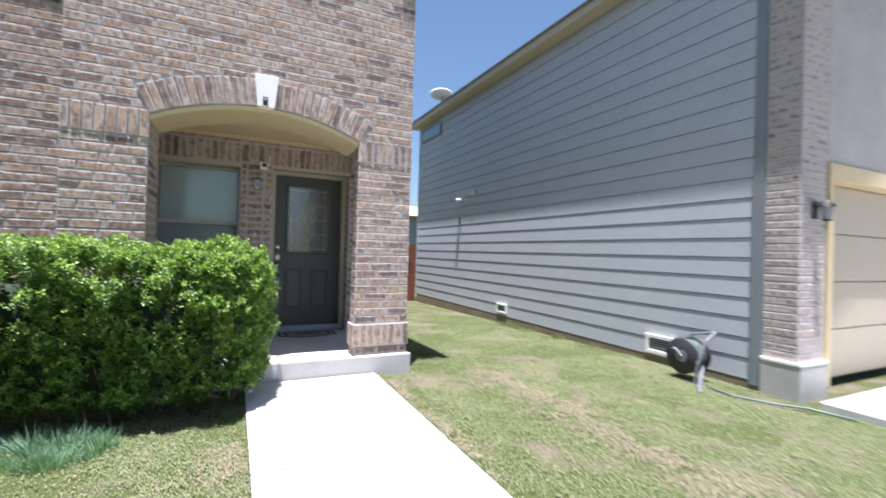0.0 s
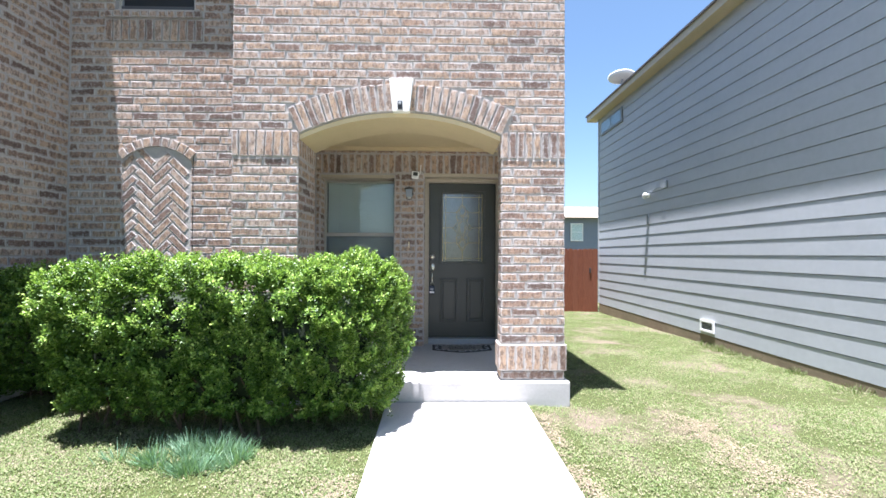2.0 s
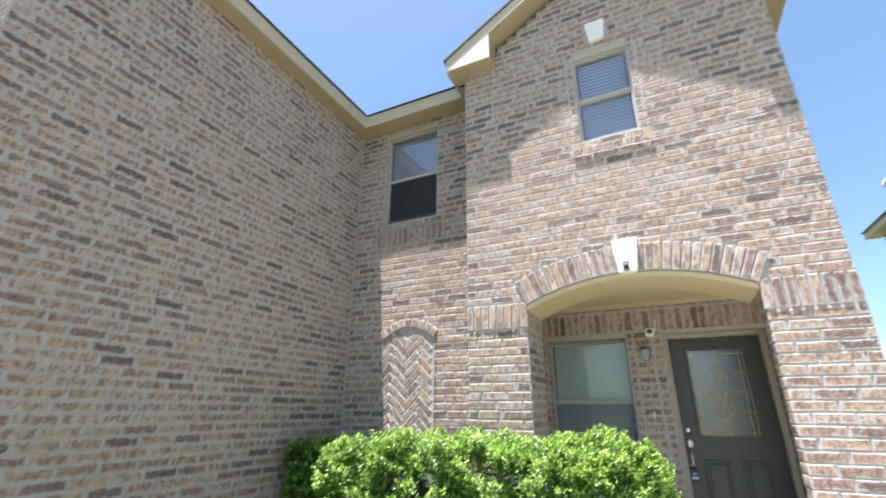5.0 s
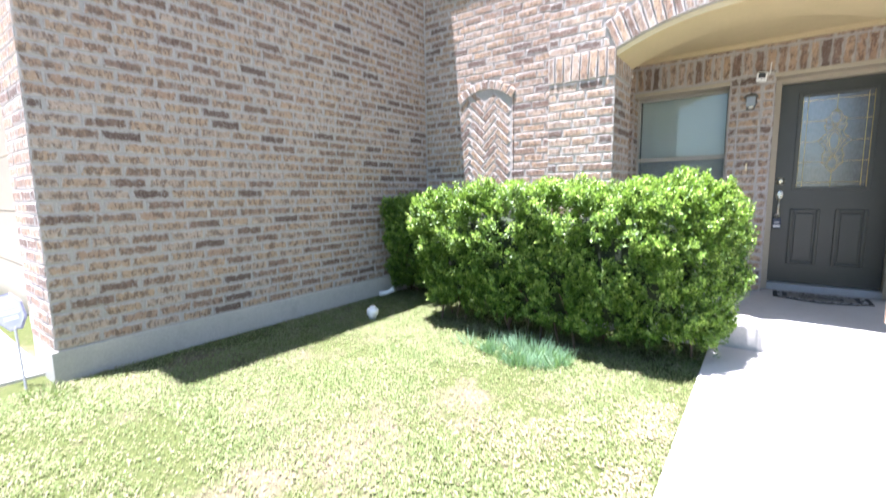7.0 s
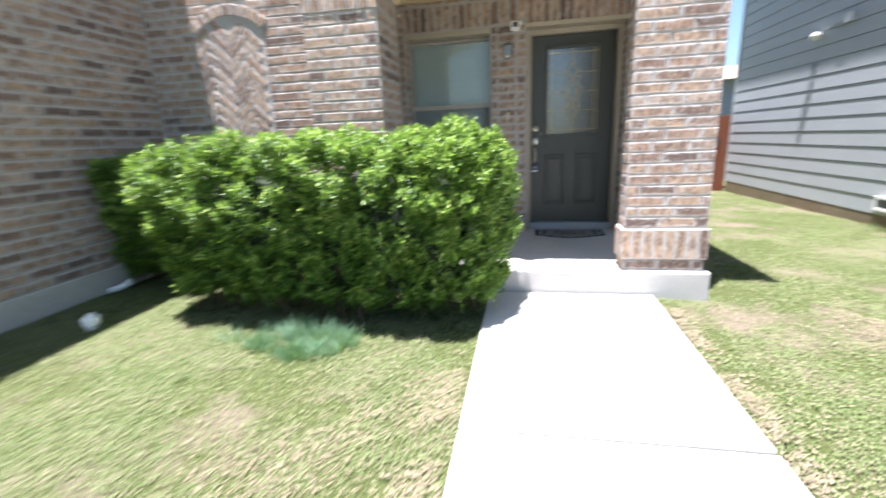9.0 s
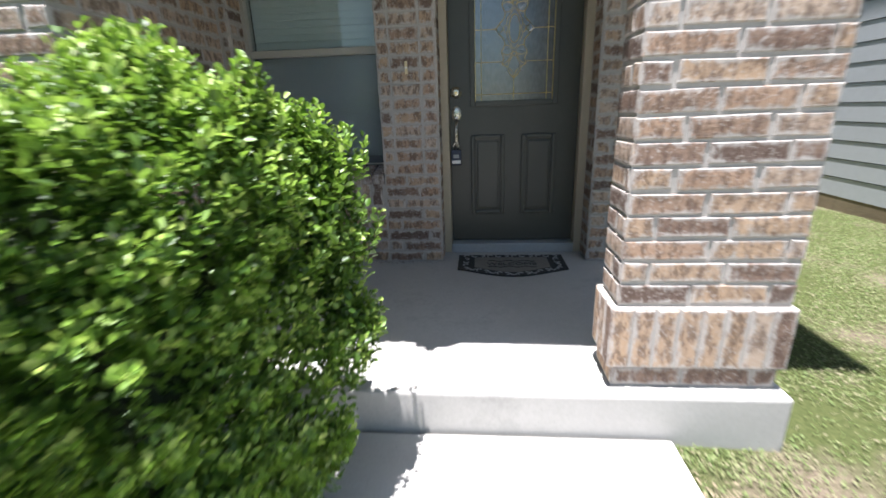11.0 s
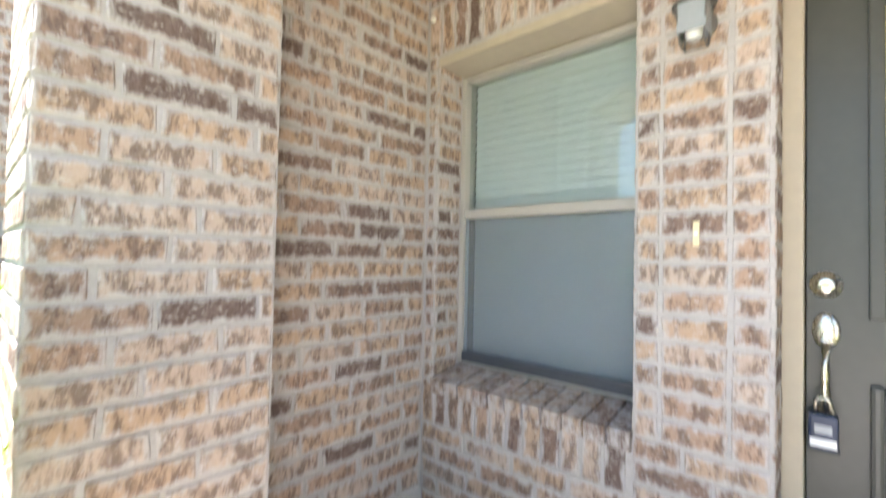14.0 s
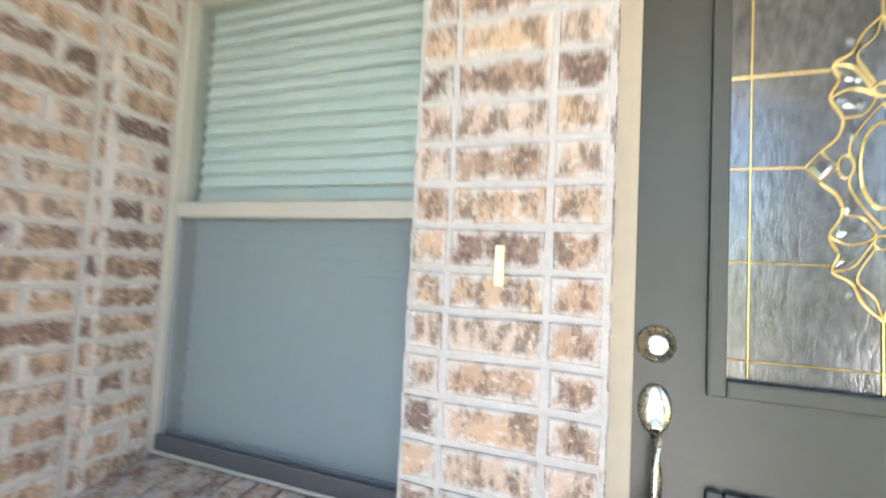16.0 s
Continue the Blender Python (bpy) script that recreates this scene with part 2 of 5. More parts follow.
BRICK = brick_mat("fired_brick")
PALE_BRICK = brick_mat("pale_fired_brick", 0.15)
MORTAR = mortar_mat()
WALK_C = concrete_mat("pale_concrete", (0.42, 0.4, 0.375), (0.56, 0.54, 0.515))
PORCH_C = concrete_mat("porch_concrete", (0.37, 0.355, 0.335), (0.5, 0.485, 0.465))
BASE_C = concrete_mat("foundation_concrete", (0.34, 0.325, 0.29), (0.52, 0.5, 0.46))
STAINED = concrete_mat("stained_foundation", (0.15, 0.115, 0.075), (0.3, 0.24, 0.165))
STUCCO = plain("beige_trim_paint", (0.56, 0.45, 0.265), 0.7, var=0.07, scale=60, bump=0.15)
# beige trim paint darkened, with the shade under the eaves in its colour
SHADED_SOFFIT = plain("soffit_shade_paint", (0.4, 0.32, 0.19), 0.7, var=0.08, scale=40, bump=0.1)
TRIM = plain("tan_trim_paint", (0.42, 0.36, 0.27), 0.55, var=0.07, scale=25, bump=0.08)
FASCIA = plain("fascia_paint", (0.5, 0.42, 0.29), 0.6, var=0.08, scale=18, bump=0.08)
WHITE = plain("white_paint", (0.8, 0.79, 0.76), 0.5, var=0.04, scale=30, bump=0.05)
VINYL = plain("almond_vinyl", (0.4, 0.37, 0.32), 0.45, var=0.05, scale=30, bump=0.03)
SHINGLE = plain("asphalt_shingle", (0.07, 0.065, 0.06), 0.95, var=0.4, scale=50, bump=0.5)
KEYST = plain("cast_stone", (0.78, 0.76, 0.71), 0.85, var=0.06, scale=60, bump=0.2)
SIDING = plain("grey_siding_paint", (0.42, 0.44, 0.46), 0.6, var=0.06, scale=14, bump=0.12)
SIDE_TRIM = plain("dark_grey_trim", (0.2, 0.22, 0.23), 0.6, var=0.08, scale=20, bump=0.08)
DOORP = plain("dark_olive_paint", (0.052, 0.052, 0.042), 0.42, var=0.1, scale=40, bump=0.06)
NICKEL = plain("satin_nickel", (0.62, 0.58, 0.5), 0.28, 1.0, var=0.05, scale=80, bump=0.02)
BRASS = plain("brass_came", (0.75, 0.55, 0.22), 0.35, 0.9, var=0.08, scale=90, bump=0.03)
BLACK = plain("black_plastic", (0.025, 0.025, 0.028), 0.5, var=0.2, scale=60, bump=0.05)
RUBBER = plain("black_rubber", (0.03, 0.029, 0.028), 0.8, var=0.25, scale=120, bump=0.4)
BRONZE = plain("dark_bronze_metal", (0.05, 0.045, 0.04), 0.45, 0.6, var=0.15, scale=60, bump=0.05)
# track grey darkened to hold the bottom rail's shadow
TRACK = plain("shadowed_track", (0.075, 0.078, 0.085), 0.55, var=0.15, scale=40, bump=0.06)
PEWTER = plain("brushed_pewter", (0.16, 0.155, 0.145), 0.4, 0.7, var=0.12, scale=60, bump=0.04)
GREYP = plain("grey_plastic", (0.33, 0.34, 0.35), 0.5, var=0.1, scale=40, bump=0.05)
BLIND = plain("white_blind_slat", (0.68, 0.67, 0.65), 0.55, var=0.04, scale=20, bump=0.02)
# coloured dark to stand for unlit space behind glass and louvres
DARK = plain("unlit_dark_fill", (0.06, 0.06, 0.06), 0.9, var=0.1, scale=5, bump=0.0)
CEDAR = wood_fence_mat()
GLASS = glass_mat("window_glass", base=0.045)
UP_GLASS = glass_mat("tinted_window_glass", (0.85, 0.88, 0.94), base=0.1)
LITE = door_glass_mat()
SCREEN = screen_mat("insect_screen", (0.22, 0.25, 0.27), 0.27)
DARK_SCREEN = screen_mat("dark_sun_screen", (0.02, 0.021, 0.025), 0.88)
SOIL = ground_mat()
HEDGE = leaf_mat("hedge_leaf", [(0.15, (0.022, 0.052, 0.009)), (0.45, (0.066, 0.135, 0.02)), (0.8, (0.14, 0.24, 0.038))], 0.42, 0.22)
HEDGE_TIP = leaf_mat("hedge_tip_leaf", [(0.15, (0.1, 0.19, 0.026)), (0.45, (0.21, 0.33, 0.053)), (0.8, (0.38, 0.48, 0.12))], 0.42, 0.3)
GRASS = leaf_mat("lawn_blade", [(0.2, (0.07, 0.105, 0.03)), (0.38, (0.13, 0.178, 0.056)), (0.54, (0.19, 0.215, 0.092)), (0.68, (0.26, 0.225, 0.145)), (0.82, (0.2, 0.16, 0.11))], 0.7, 0.22, 0.5, 3.4)
BLUEGRASS = leaf_mat("blue_green_blade", [(0.1, (0.07, 0.15, 0.085)), (0.5, (0.15, 0.27, 0.165)), (0.9, (0.3, 0.42, 0.28))], 0.5, 0.3)
TWIG = plain("hedge_twig", (0.09, 0.06, 0.035), 0.9, var=0.3, scale=60, bump=0.4)

# ---- ground ----
# plan: y = 0 is the brick face of the gabled bay, x = 0 its outer corner, z = 0 the lawn
def ground_height(x, y):
    """The lawn rises a little towards the garage wing and falls towards the grey house."""
    up = min(max((-1.7 - x) / 3.3, 0.0), 1.0)
    down = min(max((x - 0.3) / 3.1, 0.0), 1.0)
    fade = min(max((y + 9.0) / 2.5, 0.0), 1.0)
    bumps = 0.012 * noise.noise(Vector((x * 0.9, y * 0.9, 0.3))) if -6 < x < 5 and -8 < y < 9 else 0.0
    back = min(max(y / 7.8, 0.0), 1.0) * min(max((x - 0.0) / 1.0, 0.0), 1.0)
    edge = min(max((abs(x + 1.014) - 0.65) / 0.5, 0.0), 1.0)
    return fade * (0.085 * up - 0.06 * down - 0.15 * back + 0.022 * (1 - edge) + bumps * edge)


def ground_sheet():
    bm = bmesh.new()
    xs = [-400, -60, -20, -12, -9] + [-7 + 0.25 * i for i in range(49)] + [6, 9, 20, 60, 400]
    ys = [-400, -60, -20, -10] + [-9 + 0.3 * i for i in range(61)] + [10, 14, 20, 60, 400]
    g = [[bm.verts.new((x, y, ground_height(x, y))) for x in xs] for y in ys]
    for j in range(len(ys) - 1):
        for i in range(len(xs) - 1):
            bm.faces.new((g[j][i], g[j][i + 1], g[j + 1][i + 1], g[j + 1][i]))
    return tagged(obj("ground", bm, SOIL, smooth=True), "soil and thatch of the patchy front lawn", "ground", kind="structure")


ground_sheet()

walk_thing = tagged(new("pavement"), "pale broom-finished concrete front walk up to the porch", "walkway", kind="structure")
for y0, y1 in ((-7.8, -4.85), (-4.84, -1.88), (-1.858, -0.085)):
    part("slab", box(-1.648, -0.38, y0, y1, -0.1, 0.06, 0.008), WALK_C, walk_thing)
road = tagged(obj("road", box(-60, 60, -16, -9.0, -0.2, 0.006), plain("asphalt", (0.05, 0.05, 0.052), 0.9, var=0.3, scale=60, bump=0.5)), "dark asphalt residential street", "road", kind="structure")
tagged(obj("kerb", box(-60, 60, -9.0, -8.8, -0.1, 0.12, 0.02), WALK_C), "pale concrete kerb along the street", "kerb", kind="structure")
drive_own = tagged(new("driveway"), "pale concrete driveway before the garage", "driveway", kind="structure")
part("slab", box(-11.5, -5.3, -8.8, -3.4, -0.1, 0.11, 0.01), WALK_C, drive_own)
drive_next = tagged(new("driveway"), "bright concrete driveway of the grey house", "driveway", kind="structure")
part("slab", box(3.4, 9.6, -8.8, -2.36, -0.1, 0.02, 0.01), WALK_C, drive_next)

porch = tagged(new("porch_floor"), "smooth grey-beige concrete porch slab, one step high", "porch", kind="structure")
part("slab", box(-2.9, 0.03, -0.065, 1.85, -0.15, 0.235, 0.012), PORCH_C, porch)

# ---- brickwork ----
BH, BL, BJ = 0.0816, 0.255, 0.014
mesh_store = {}


def brick_shape(lu, lz, rng, proud=0.012, ch=0.004, rim=0.016):
    """A brick face lu wide and lz high, its front on the plane y = 0, looking to -y, with slightly uneven corners."""
    v, f = [], []
    hx, hz = lu / 2, lz / 2
    rim = min(rim, hx * 0.5, hz * 0.5)
    jit = [(rng.uniform(-0.0034, 0.0034), rng.uniform(-0.003, 0.003)) for _ in range(4)]
    for y, i in ((proud, 0.0), (ch * 0.7, 0.0), (0.0, ch), (rng.uniform(-0.001, 0.0006), ch + rim)):
        for (sx, sz), (jx, jz) in zip(((-1, -1), (1, -1), (1, 1), (-1, 1)), jit):
            v.append((sx * (hx - i) + jx, y, sz * (hz - i) + jz))
    for a in (0, 4, 8):
        f += [(a + k, a + (k + 1) % 4, a + 4 + (k + 1) % 4, a + 4 + k) for k in range(4)]
    f.append((12, 13, 14, 15))
    return v, f


def face_uv(me):
    """The inner part of each brick's face reads 1, its edges 0."""
    uv = me.uv_layers.new(name="face")
    idx = np.empty(len(me.loops), dtype=np.int32)
    me.loops.foreach_get("vertex_index", idx)
    inner = ((idx % 16) >= 12).astype(np.float32)
    uv.data.foreach_set("uv", np.stack([inner, inner], 1).ravel())


var_rng = random.Random(77)


def brick_mesh(lu, lz, mat):
    key = (round(lu, 2), round(lz, 3), var_rng.randrange(3), mat.name)
    if key not in mesh_store:
        v, f = brick_shape(key[0], key[1], var_rng)
        me = bpy.data.meshes.new("brick")
        me.from_pydata(v, [], f)
        face_uv(me)
        me.materials.append(mat)
        mesh_store[key] = me
    return mesh_store[key]


class Bricks:
    """Gathers the bricks of one wall: the first ones as objects, the rest in one mesh."""

    def __init__(self, wall, frame_m, near, seed, mat=None):
        self.mat = mat or BRICK
        self.wall, self.m, self.near, self.list = wall, frame_m, near, []
        self.rng = random.Random(seed)

    def add(self, u, z, lu, lz, turn=0.0, out=0.0):
        if lu > 0.02 and lz > 0.02:
            self.list.append((u, z, lu, lz, turn, out + self.rng.uniform(-0.0012, 0.0012)))

    def courses(self, u0, u1, z0, z1, blocks=(), out=0.0, shift=0):
        n = max(1, round((z1 - z0) / BH))
        h = (z1 - z0) / n
        for i in range(n):
            zc = z0 + (i + 0.5) * h
            free = [(u0, u1)]
            for blk in blocks:
                ab = blk(zc)
                if ab:
                    nxt = []
                    for a, b in free:
                        if ab[0] >= b or ab[1] <= a:
                            nxt.append((a, b))
                        else:
                            nxt += [(a, ab[0]), (ab[1], b)]
                    free = [(a, b) for a, b in nxt if b - a > 0.03]
            start = u0 - BL * (0.5 if (i + shift) % 2 else 0.0) - BL * 0.12 * math.sin(i * 2.4)
            for a, b in free:
                k = math.floor((a - start) / BL)
                cuts = [a]
                while start + (k + 1) * BL < b - 0.05:
                    c = start + (k + 1) * BL + self.rng.uniform(-0.012, 0.012)
                    if c - a > 0.05:
                        cuts.append(c)
                    k += 1
                cuts.append(b)
                for c0, c1 in zip(cuts, cuts[1:]):
                    self.add((c0 + c1) / 2, zc, c1 - c0 - BJ, h - BJ, self.rng.uniform(-0.006, 0.006), out)

    def soldiers(self, u0, u1, z0, z1, out=0.0, pitch=0.0816):
        n = max(1, round((u1 - u0) / pitch))
        w = (u1 - u0) / n
        for i in range(n):
            self.add(u0 + (i + 0.5) * w, (z0 + z1) / 2, w - BJ, z1 - z0 - BJ, self.rng.uniform(-0.01, 0.01), out)

    def build(self, limit=300):
        self.list.sort(key=lambda b: (b[0] - self.near[0]) ** 2 + (b[1] - self.near[1]) ** 2)
        for u, z, lu, lz, turn, out in self.list[:limit]:
            ob = new("brick", brick_mesh(lu, lz, self.mat))
            ob.parent = self.wall
            ob.matrix_basis = self.m @ Matrix.Translation((u, -out, z)) @ Matrix.Rotation(turn, 4, "Y")
        rest = self.list[limit:]
        if rest:
            vs, fs = [], []
            for u, z, lu, lz, turn, out in rest:
                v, f = brick_shape(lu, lz, self.rng)
                t = self.m @ Matrix.Translation((u, -out, z)) @ Matrix.Rotation(turn, 4, "Y")
                fs += [tuple(i + len(vs) for i in q) for q in f]
                vs += [tuple(t @ Vector(p)) for p in v]
            me = bpy.data.meshes.new("brickwork")
            me.from_pydata(vs, [], fs)
            face_uv(me)
            me.materials.append(self.mat)
            ob = new("brickwork", me)
            ob.parent = self.wall
            tagged(ob, "more bricks of the same wall", kind="stuff")


def facing_front(y):
    return Matrix.Translation((0, y, 0))


def facing_right(x):
    """Local u runs along +y, the face looks to +x."""
    return Matrix.Translation((x, 0, 0)) @ Matrix.Rotation(radians(90), 4, "Z")


def facing_left(x):
    """Local u runs along -y, the face looks to -x."""
    return Matrix.Translation((x, 0, 0)) @ Matrix.Rotation(radians(-90), 4, "Z")


# ---- gabled bay ----
AX, AR, AZ = -1.543, 2.166, 0.559
SPRING = 2.51
JL, JR = -2.484, -0.602
PIER, PIER_R = 0.56, 0.2
GAP = 0.006


def arch_points(r, lo, hi, n=24):
    a0 = math.asin((lo - AX) / r)
    a1 = math.asin((hi - AX) / r)
    return [(AX + r * math.sin(a0 + (a1 - a0) * i / n), AZ + r * math.cos(a0 + (a1 - a0) * i / n)) for i in range(n + 1)]


bay = tagged(new("wall_bay"), "tumbled brown and tan brick wall of the gabled entry bay", "brick wall", kind="structure")
part("pier", box(-3.105 + GAP, JL - GAP, GAP, PIER, -0.1, SPRING), MORTAR, bay)
part("pier", box(JR + GAP, -GAP, GAP, PIER_R, -0.1, SPRING), MORTAR, bay)
pts = [(-3.105 + GAP, SPRING), *arch_points(AR, JL, JR), (-GAP, SPRING), (-GAP, 4.1), (-3.105 + GAP, 4.1)]
part("header", prism(pts, "y", GAP, PIER), MORTAR, bay)
GW = (-1.80, -1.24, 4.165, 5.23)
part("core", box(-3.105 + GAP, GW[0], GAP, 0.3, 4.1, 5.3), MORTAR, bay)
part("core", box(GW[1], -GAP, GAP, 0.3, 4.1, 5.3), MORTAR, bay)
part("core", box(GW[0], GW[1], GAP, 0.3, 4.1, GW[2]), MORTAR, bay)
part("core", prism([(-3.105 + GAP, 5.3), (-GAP, 5.3), (-GAP, 5.48), (-1.53, 6.46), (-3.105 + GAP, 5.45)], "y", GAP, 0.3), MORTAR, bay)
part("side_wall", box(-3.105 + GAP, -3.0, 0.562, 0.72, -0.1, 5.4), MORTAR, bay)
part("side_wall", box(-0.25, -GAP, 1.9, 9.0, -0.1, 5.4), MORTAR, bay)
part("side_wall", box(-0.25, -GAP, PIER, 1.9, 2.62, 5.4), MORTAR, bay)

part("base_course", box(-3.115, JL + 0.014, -0.014, PIER + 0.014, 0.327, 0.568), MORTAR, bay)
part("base_course", box(JR - 0.014, 0.01, -0.014, PIER_R + 0.014, 0.327, 0.568), MORTAR, bay)
bf = Bricks(bay, facing_front(0.0), (-1.0, 1.6), 3)
OUT_R = AR + 0.265


def ring_block(z):
    if SPRING + 0.03 < z < AZ + OUT_R:
        w = 0.965 + (z - SPRING) * 0.385 if z < 2.775 else math.sqrt(OUT_R ** 2 - (z - AZ) ** 2)
        return AX - w, AX + w
    return None


def gw_block(z):
    return (GW[0] - 0.07, GW[1] + 0.07) if GW[2] - 0.02 < z < GW[3] + 0.12 else None


def gsill_block(z):
    return (-1.9, -1.14) if 3.98 < z < 4.15 else None


def key_block(z):
    return (-1.63, -1.40) if 5.36 < z < 5.66 else None


def gable_block_l(z):
    return (-4.0, -1.53 - (6.49 - z) * 1.56) if z > 5.45 else None


def gable_block_r(z):
    return (-1.53 + (6.49 - z) * 1.53, 1.0) if z > 5.47 else None


for a, b in ((-3.105, JL), (JR, 0.0)):
    bf.courses(a, b, 0.24, 0.325, out=0.0)
    bf.soldiers(a - (0.015 if a < -3 else 0.02), b + (0.015 if b > -1 else 0.02), 0.325, 0.57, out=0.02)
    bf.courses(a, b, 0.578, 2.291, out=0.0)
    bf.soldiers(a - 0.006, b + 0.006, 2.296, 2.545, out=0.009)
bf.courses(-3.105, 0.0, 2.548, 6.46, (ring_block, gw_block, gsill_block, key_block, gable_block_l, gable_block_r))
n_ring = 28
half = math.asin((JR - AX) / AR)
for i in range(n_ring):
    a = -half + 2 * half * (i + 0.5) / n_ring
    if abs(a) > 0.036:
        r = AR + 0.1325
        bf.add(AX + r * math.sin(a), AZ + r * math.cos(a), 2 * half * r / n_ring - BJ, 0.255, a, 0.012)
# upper window: stretchers beside it, a flat course under the sill
for i in range(13):
    z = GW[2] + (i + 0.5) * (GW[3] + 0.1 - GW[2]) / 13
    for u in (GW[0] - 0.035, GW[1] + 0.035):
        bf.add(u, z, 0.06, 0.072, 0, 0.0)
bf.soldiers(-1.9, -1.14, 4.0, 4.085, out=0.022, pitch=0.09)
bf.courses(-1.9, -1.14, 4.085, 4.165, out=0.0)
bf.build()

# jamb of the pier beside the hedge, and the porch's side and back walls
jl = Bricks(bay, facing_right(JL), (0.2, 1.2), 5)
part("plinth", box(JL - 0.3, JL + 0.03, -0.03, PIER + 0.03, 0.2, 0.318, 0.008), BASE_C, bay)
jl.soldiers(-0.02, PIER + 0.02, 0.325, 0.57, out=0.02)
jl.courses(0.0, PIER, 0.578, 2.291)
jl.soldiers(-0.009, PIER, 2.296, 2.545, out=0.006)
jl.build()
jr = Bricks(bay, facing_left(JR), (-0.2, 1.2), 6)
jr.courses(-PIER_R, 0.0, 0.24, 0.325)
jr.soldiers(-PIER_R - 0.02, 0.02, 0.325, 0.57, out=0.02)
jr.courses(-PIER_R, 0.0, 0.578, 2.291)
jr.soldiers(-PIER_R, 0.009, 2.296, 2.545, out=0.006)
jr.build()

PX, PY = -2.722, 1.443
PW = (-2.655, -1.73, 0.905, 2.40)
PWY = 1.625
DX0, DX1, DZ0, DZ1 = -1.293, -0.415, 0.313, 2.34
FX0, FX1, FZ1 = -1.351, -0.357, 2.398
side = tagged(new("wall_porch_side"), "shaded brown brick side wall of the porch", "brick wall", kind="structure")
part("core", box(PX - 0.2, PX - GAP, PIER, PY + 0.3, -0.1, 2.75), MORTAR, side)
part("plinth", box(PX - 0.05, PX + 0.012, PIER, PY, 0.2, 0.33, 0.006), BASE_C, side)
ps = Bricks(side, facing_right(PX), (0.9, 1.3), 7)
ps.courses(PIER - 0.02, PY, 0.335, 2.74)
ps.build()

back = tagged(new("wall_porch_back"), "tan and brown brick back wall of the porch around window and door", "brick wall", kind="structure")
YB = PY + GAP
part("core", box(PX - 0.2, PW[0], YB, 1.86, -0.1, 2.75), MORTAR, back)
part("core", box(PW[0], PW[1], YB, 1.86, -0.1, PW[2] - 0.115), MORTAR, back)
part("core", box(PW[0], PW[1], YB, 1.86, PW[3], 2.75), MORTAR, back)
part("core", box(PW[1], FX0, YB, 1.86, -0.1, 2.75), MORTAR, back)
part("core", box(FX0, FX1, YB, 1.86, FZ1, 2.75), MORTAR, back)
part("core", box(FX1, -GAP, YB, 1.9, -0.1, 2.75), MORTAR, back)
pb = Bricks(back, facing_front(PY), (-1.6, 1.4), 8)
pb.courses(PX, PW[1], 0.235, 0.64)
pb.soldiers(PX, PW[1] - 0.02, 0.64, 0.85)
pb.courses(PX, PW[0], 0.85, 2.42)
pb.courses(PW[1], FX0, 0.235, 0.85)
for i in range(19):
    z = 0.85 + (i + 0.5) * 1.57 / 19
    for c0, c1 in ((PW[1], PW[1] + 0.082), (PW[1] + 0.082, PW[1] + 0.272), (PW[1] + 0.272, FX0)):
        pb.add((c0 + c1) / 2, z, c1 - c0 - BJ, 1.57 / 19 - BJ, pb.rng.uniform(-0.01, 0.01))
pb.soldiers(PX, PW[1], 2.41, 2.665)
pb.soldiers(PW[1], FX0, 2.43, 2.665, pitch=0.09)
pb.soldiers(FX0, 0.0, 2.4, 2.665)
pb.courses(PX, 0.0, 2.668, 2.745)
pb.courses(FX1, 0.0, 0.235, 2.42)
pb.build()
# returns of the deep window and door openings
for x0, seed in ((PW[0], 81), (FX0, 82)):
    rt = Bricks(back, facing_right(x0 + 0.004), (PY, 1.4), seed)
    rt.courses(PY + 0.003, PWY, 0.86 if seed == 81 else 0.24, 2.4)
    rt.build()
for x1, seed in ((PW[1], 83), (FX1, 84)):
    rt = Bricks(back, facing_left(x1 - 0.004), (-PY, 1.4), seed)
    rt.courses(-PWY, -PY - 0.003, 0.86 if seed == 83 else 0.24, 2.4)
    rt.build()
# rowlock sill under the porch window
sill = tagged(new("window_sill"), "sloping grey-brown rowlock brick window sill", "window sill", kind="structure")
for i in range(11):
    w = (PW[1] - PW[0]) / 11
    bm = box(-w / 2 + 0.005, w / 2 - 0.005, -0.125, 0.1, -0.07, 0.0, 0.005)
    ob = part("brick", bm, PALE_BRICK, sill)
    uv = ob.data.uv_layers.new(name="face")
    uv.data.foreach_set("uv", np.ones(len(ob.data.loops) * 2, dtype=np.float32))
    ob.matrix_basis = Matrix.Translation((PW[0] + (i + 0.5) * w, PY + 0.1, PW[2] - 0.022)) @ Matrix.Rotation(radians(10), 4, "X")

part("sill_bed", box(PW[0], PW[1], PY + 0.012, 1.86, PW[2] - 0.114, PW[2] - 0.075), MORTAR, sill)
# porch ceiling with its trim, and the painted arch soffit
ceil = tagged(new("ceiling"), "flat beige painted porch ceiling", "ceiling", kind="structure")
part("board", box(PX - 0.1, 0.0 - 0.26, PIER - 0.02, PY + 0.05, 2.745, 2.8), STUCCO, ceil)
part("board", box(-0.26, -0.02, PIER + 0.002, PY + 0.05, 2.745, 2.8), STUCCO, ceil)
part("trim", box(PX, -0.25, PY - 0.055, PY - 0.004, 2.7, 2.744, 0.006), STUCCO, ceil)
part("trim", box(PX + 0.004, PX + 0.055, PIER, PY - 0.057, 2.7, 2.744, 0.006), STUCCO, ceil)
sof = arch_points(AR - 0.004, JL + 0.004, JR - 0.004)
sof2 = arch_points(AR - 0.045, JL + 0.004, JR - 0.004)
part("arch_soffit", prism(sof + sof2[::-1], "y", 0.012, PIER - 0.004), STUCCO, ceil)


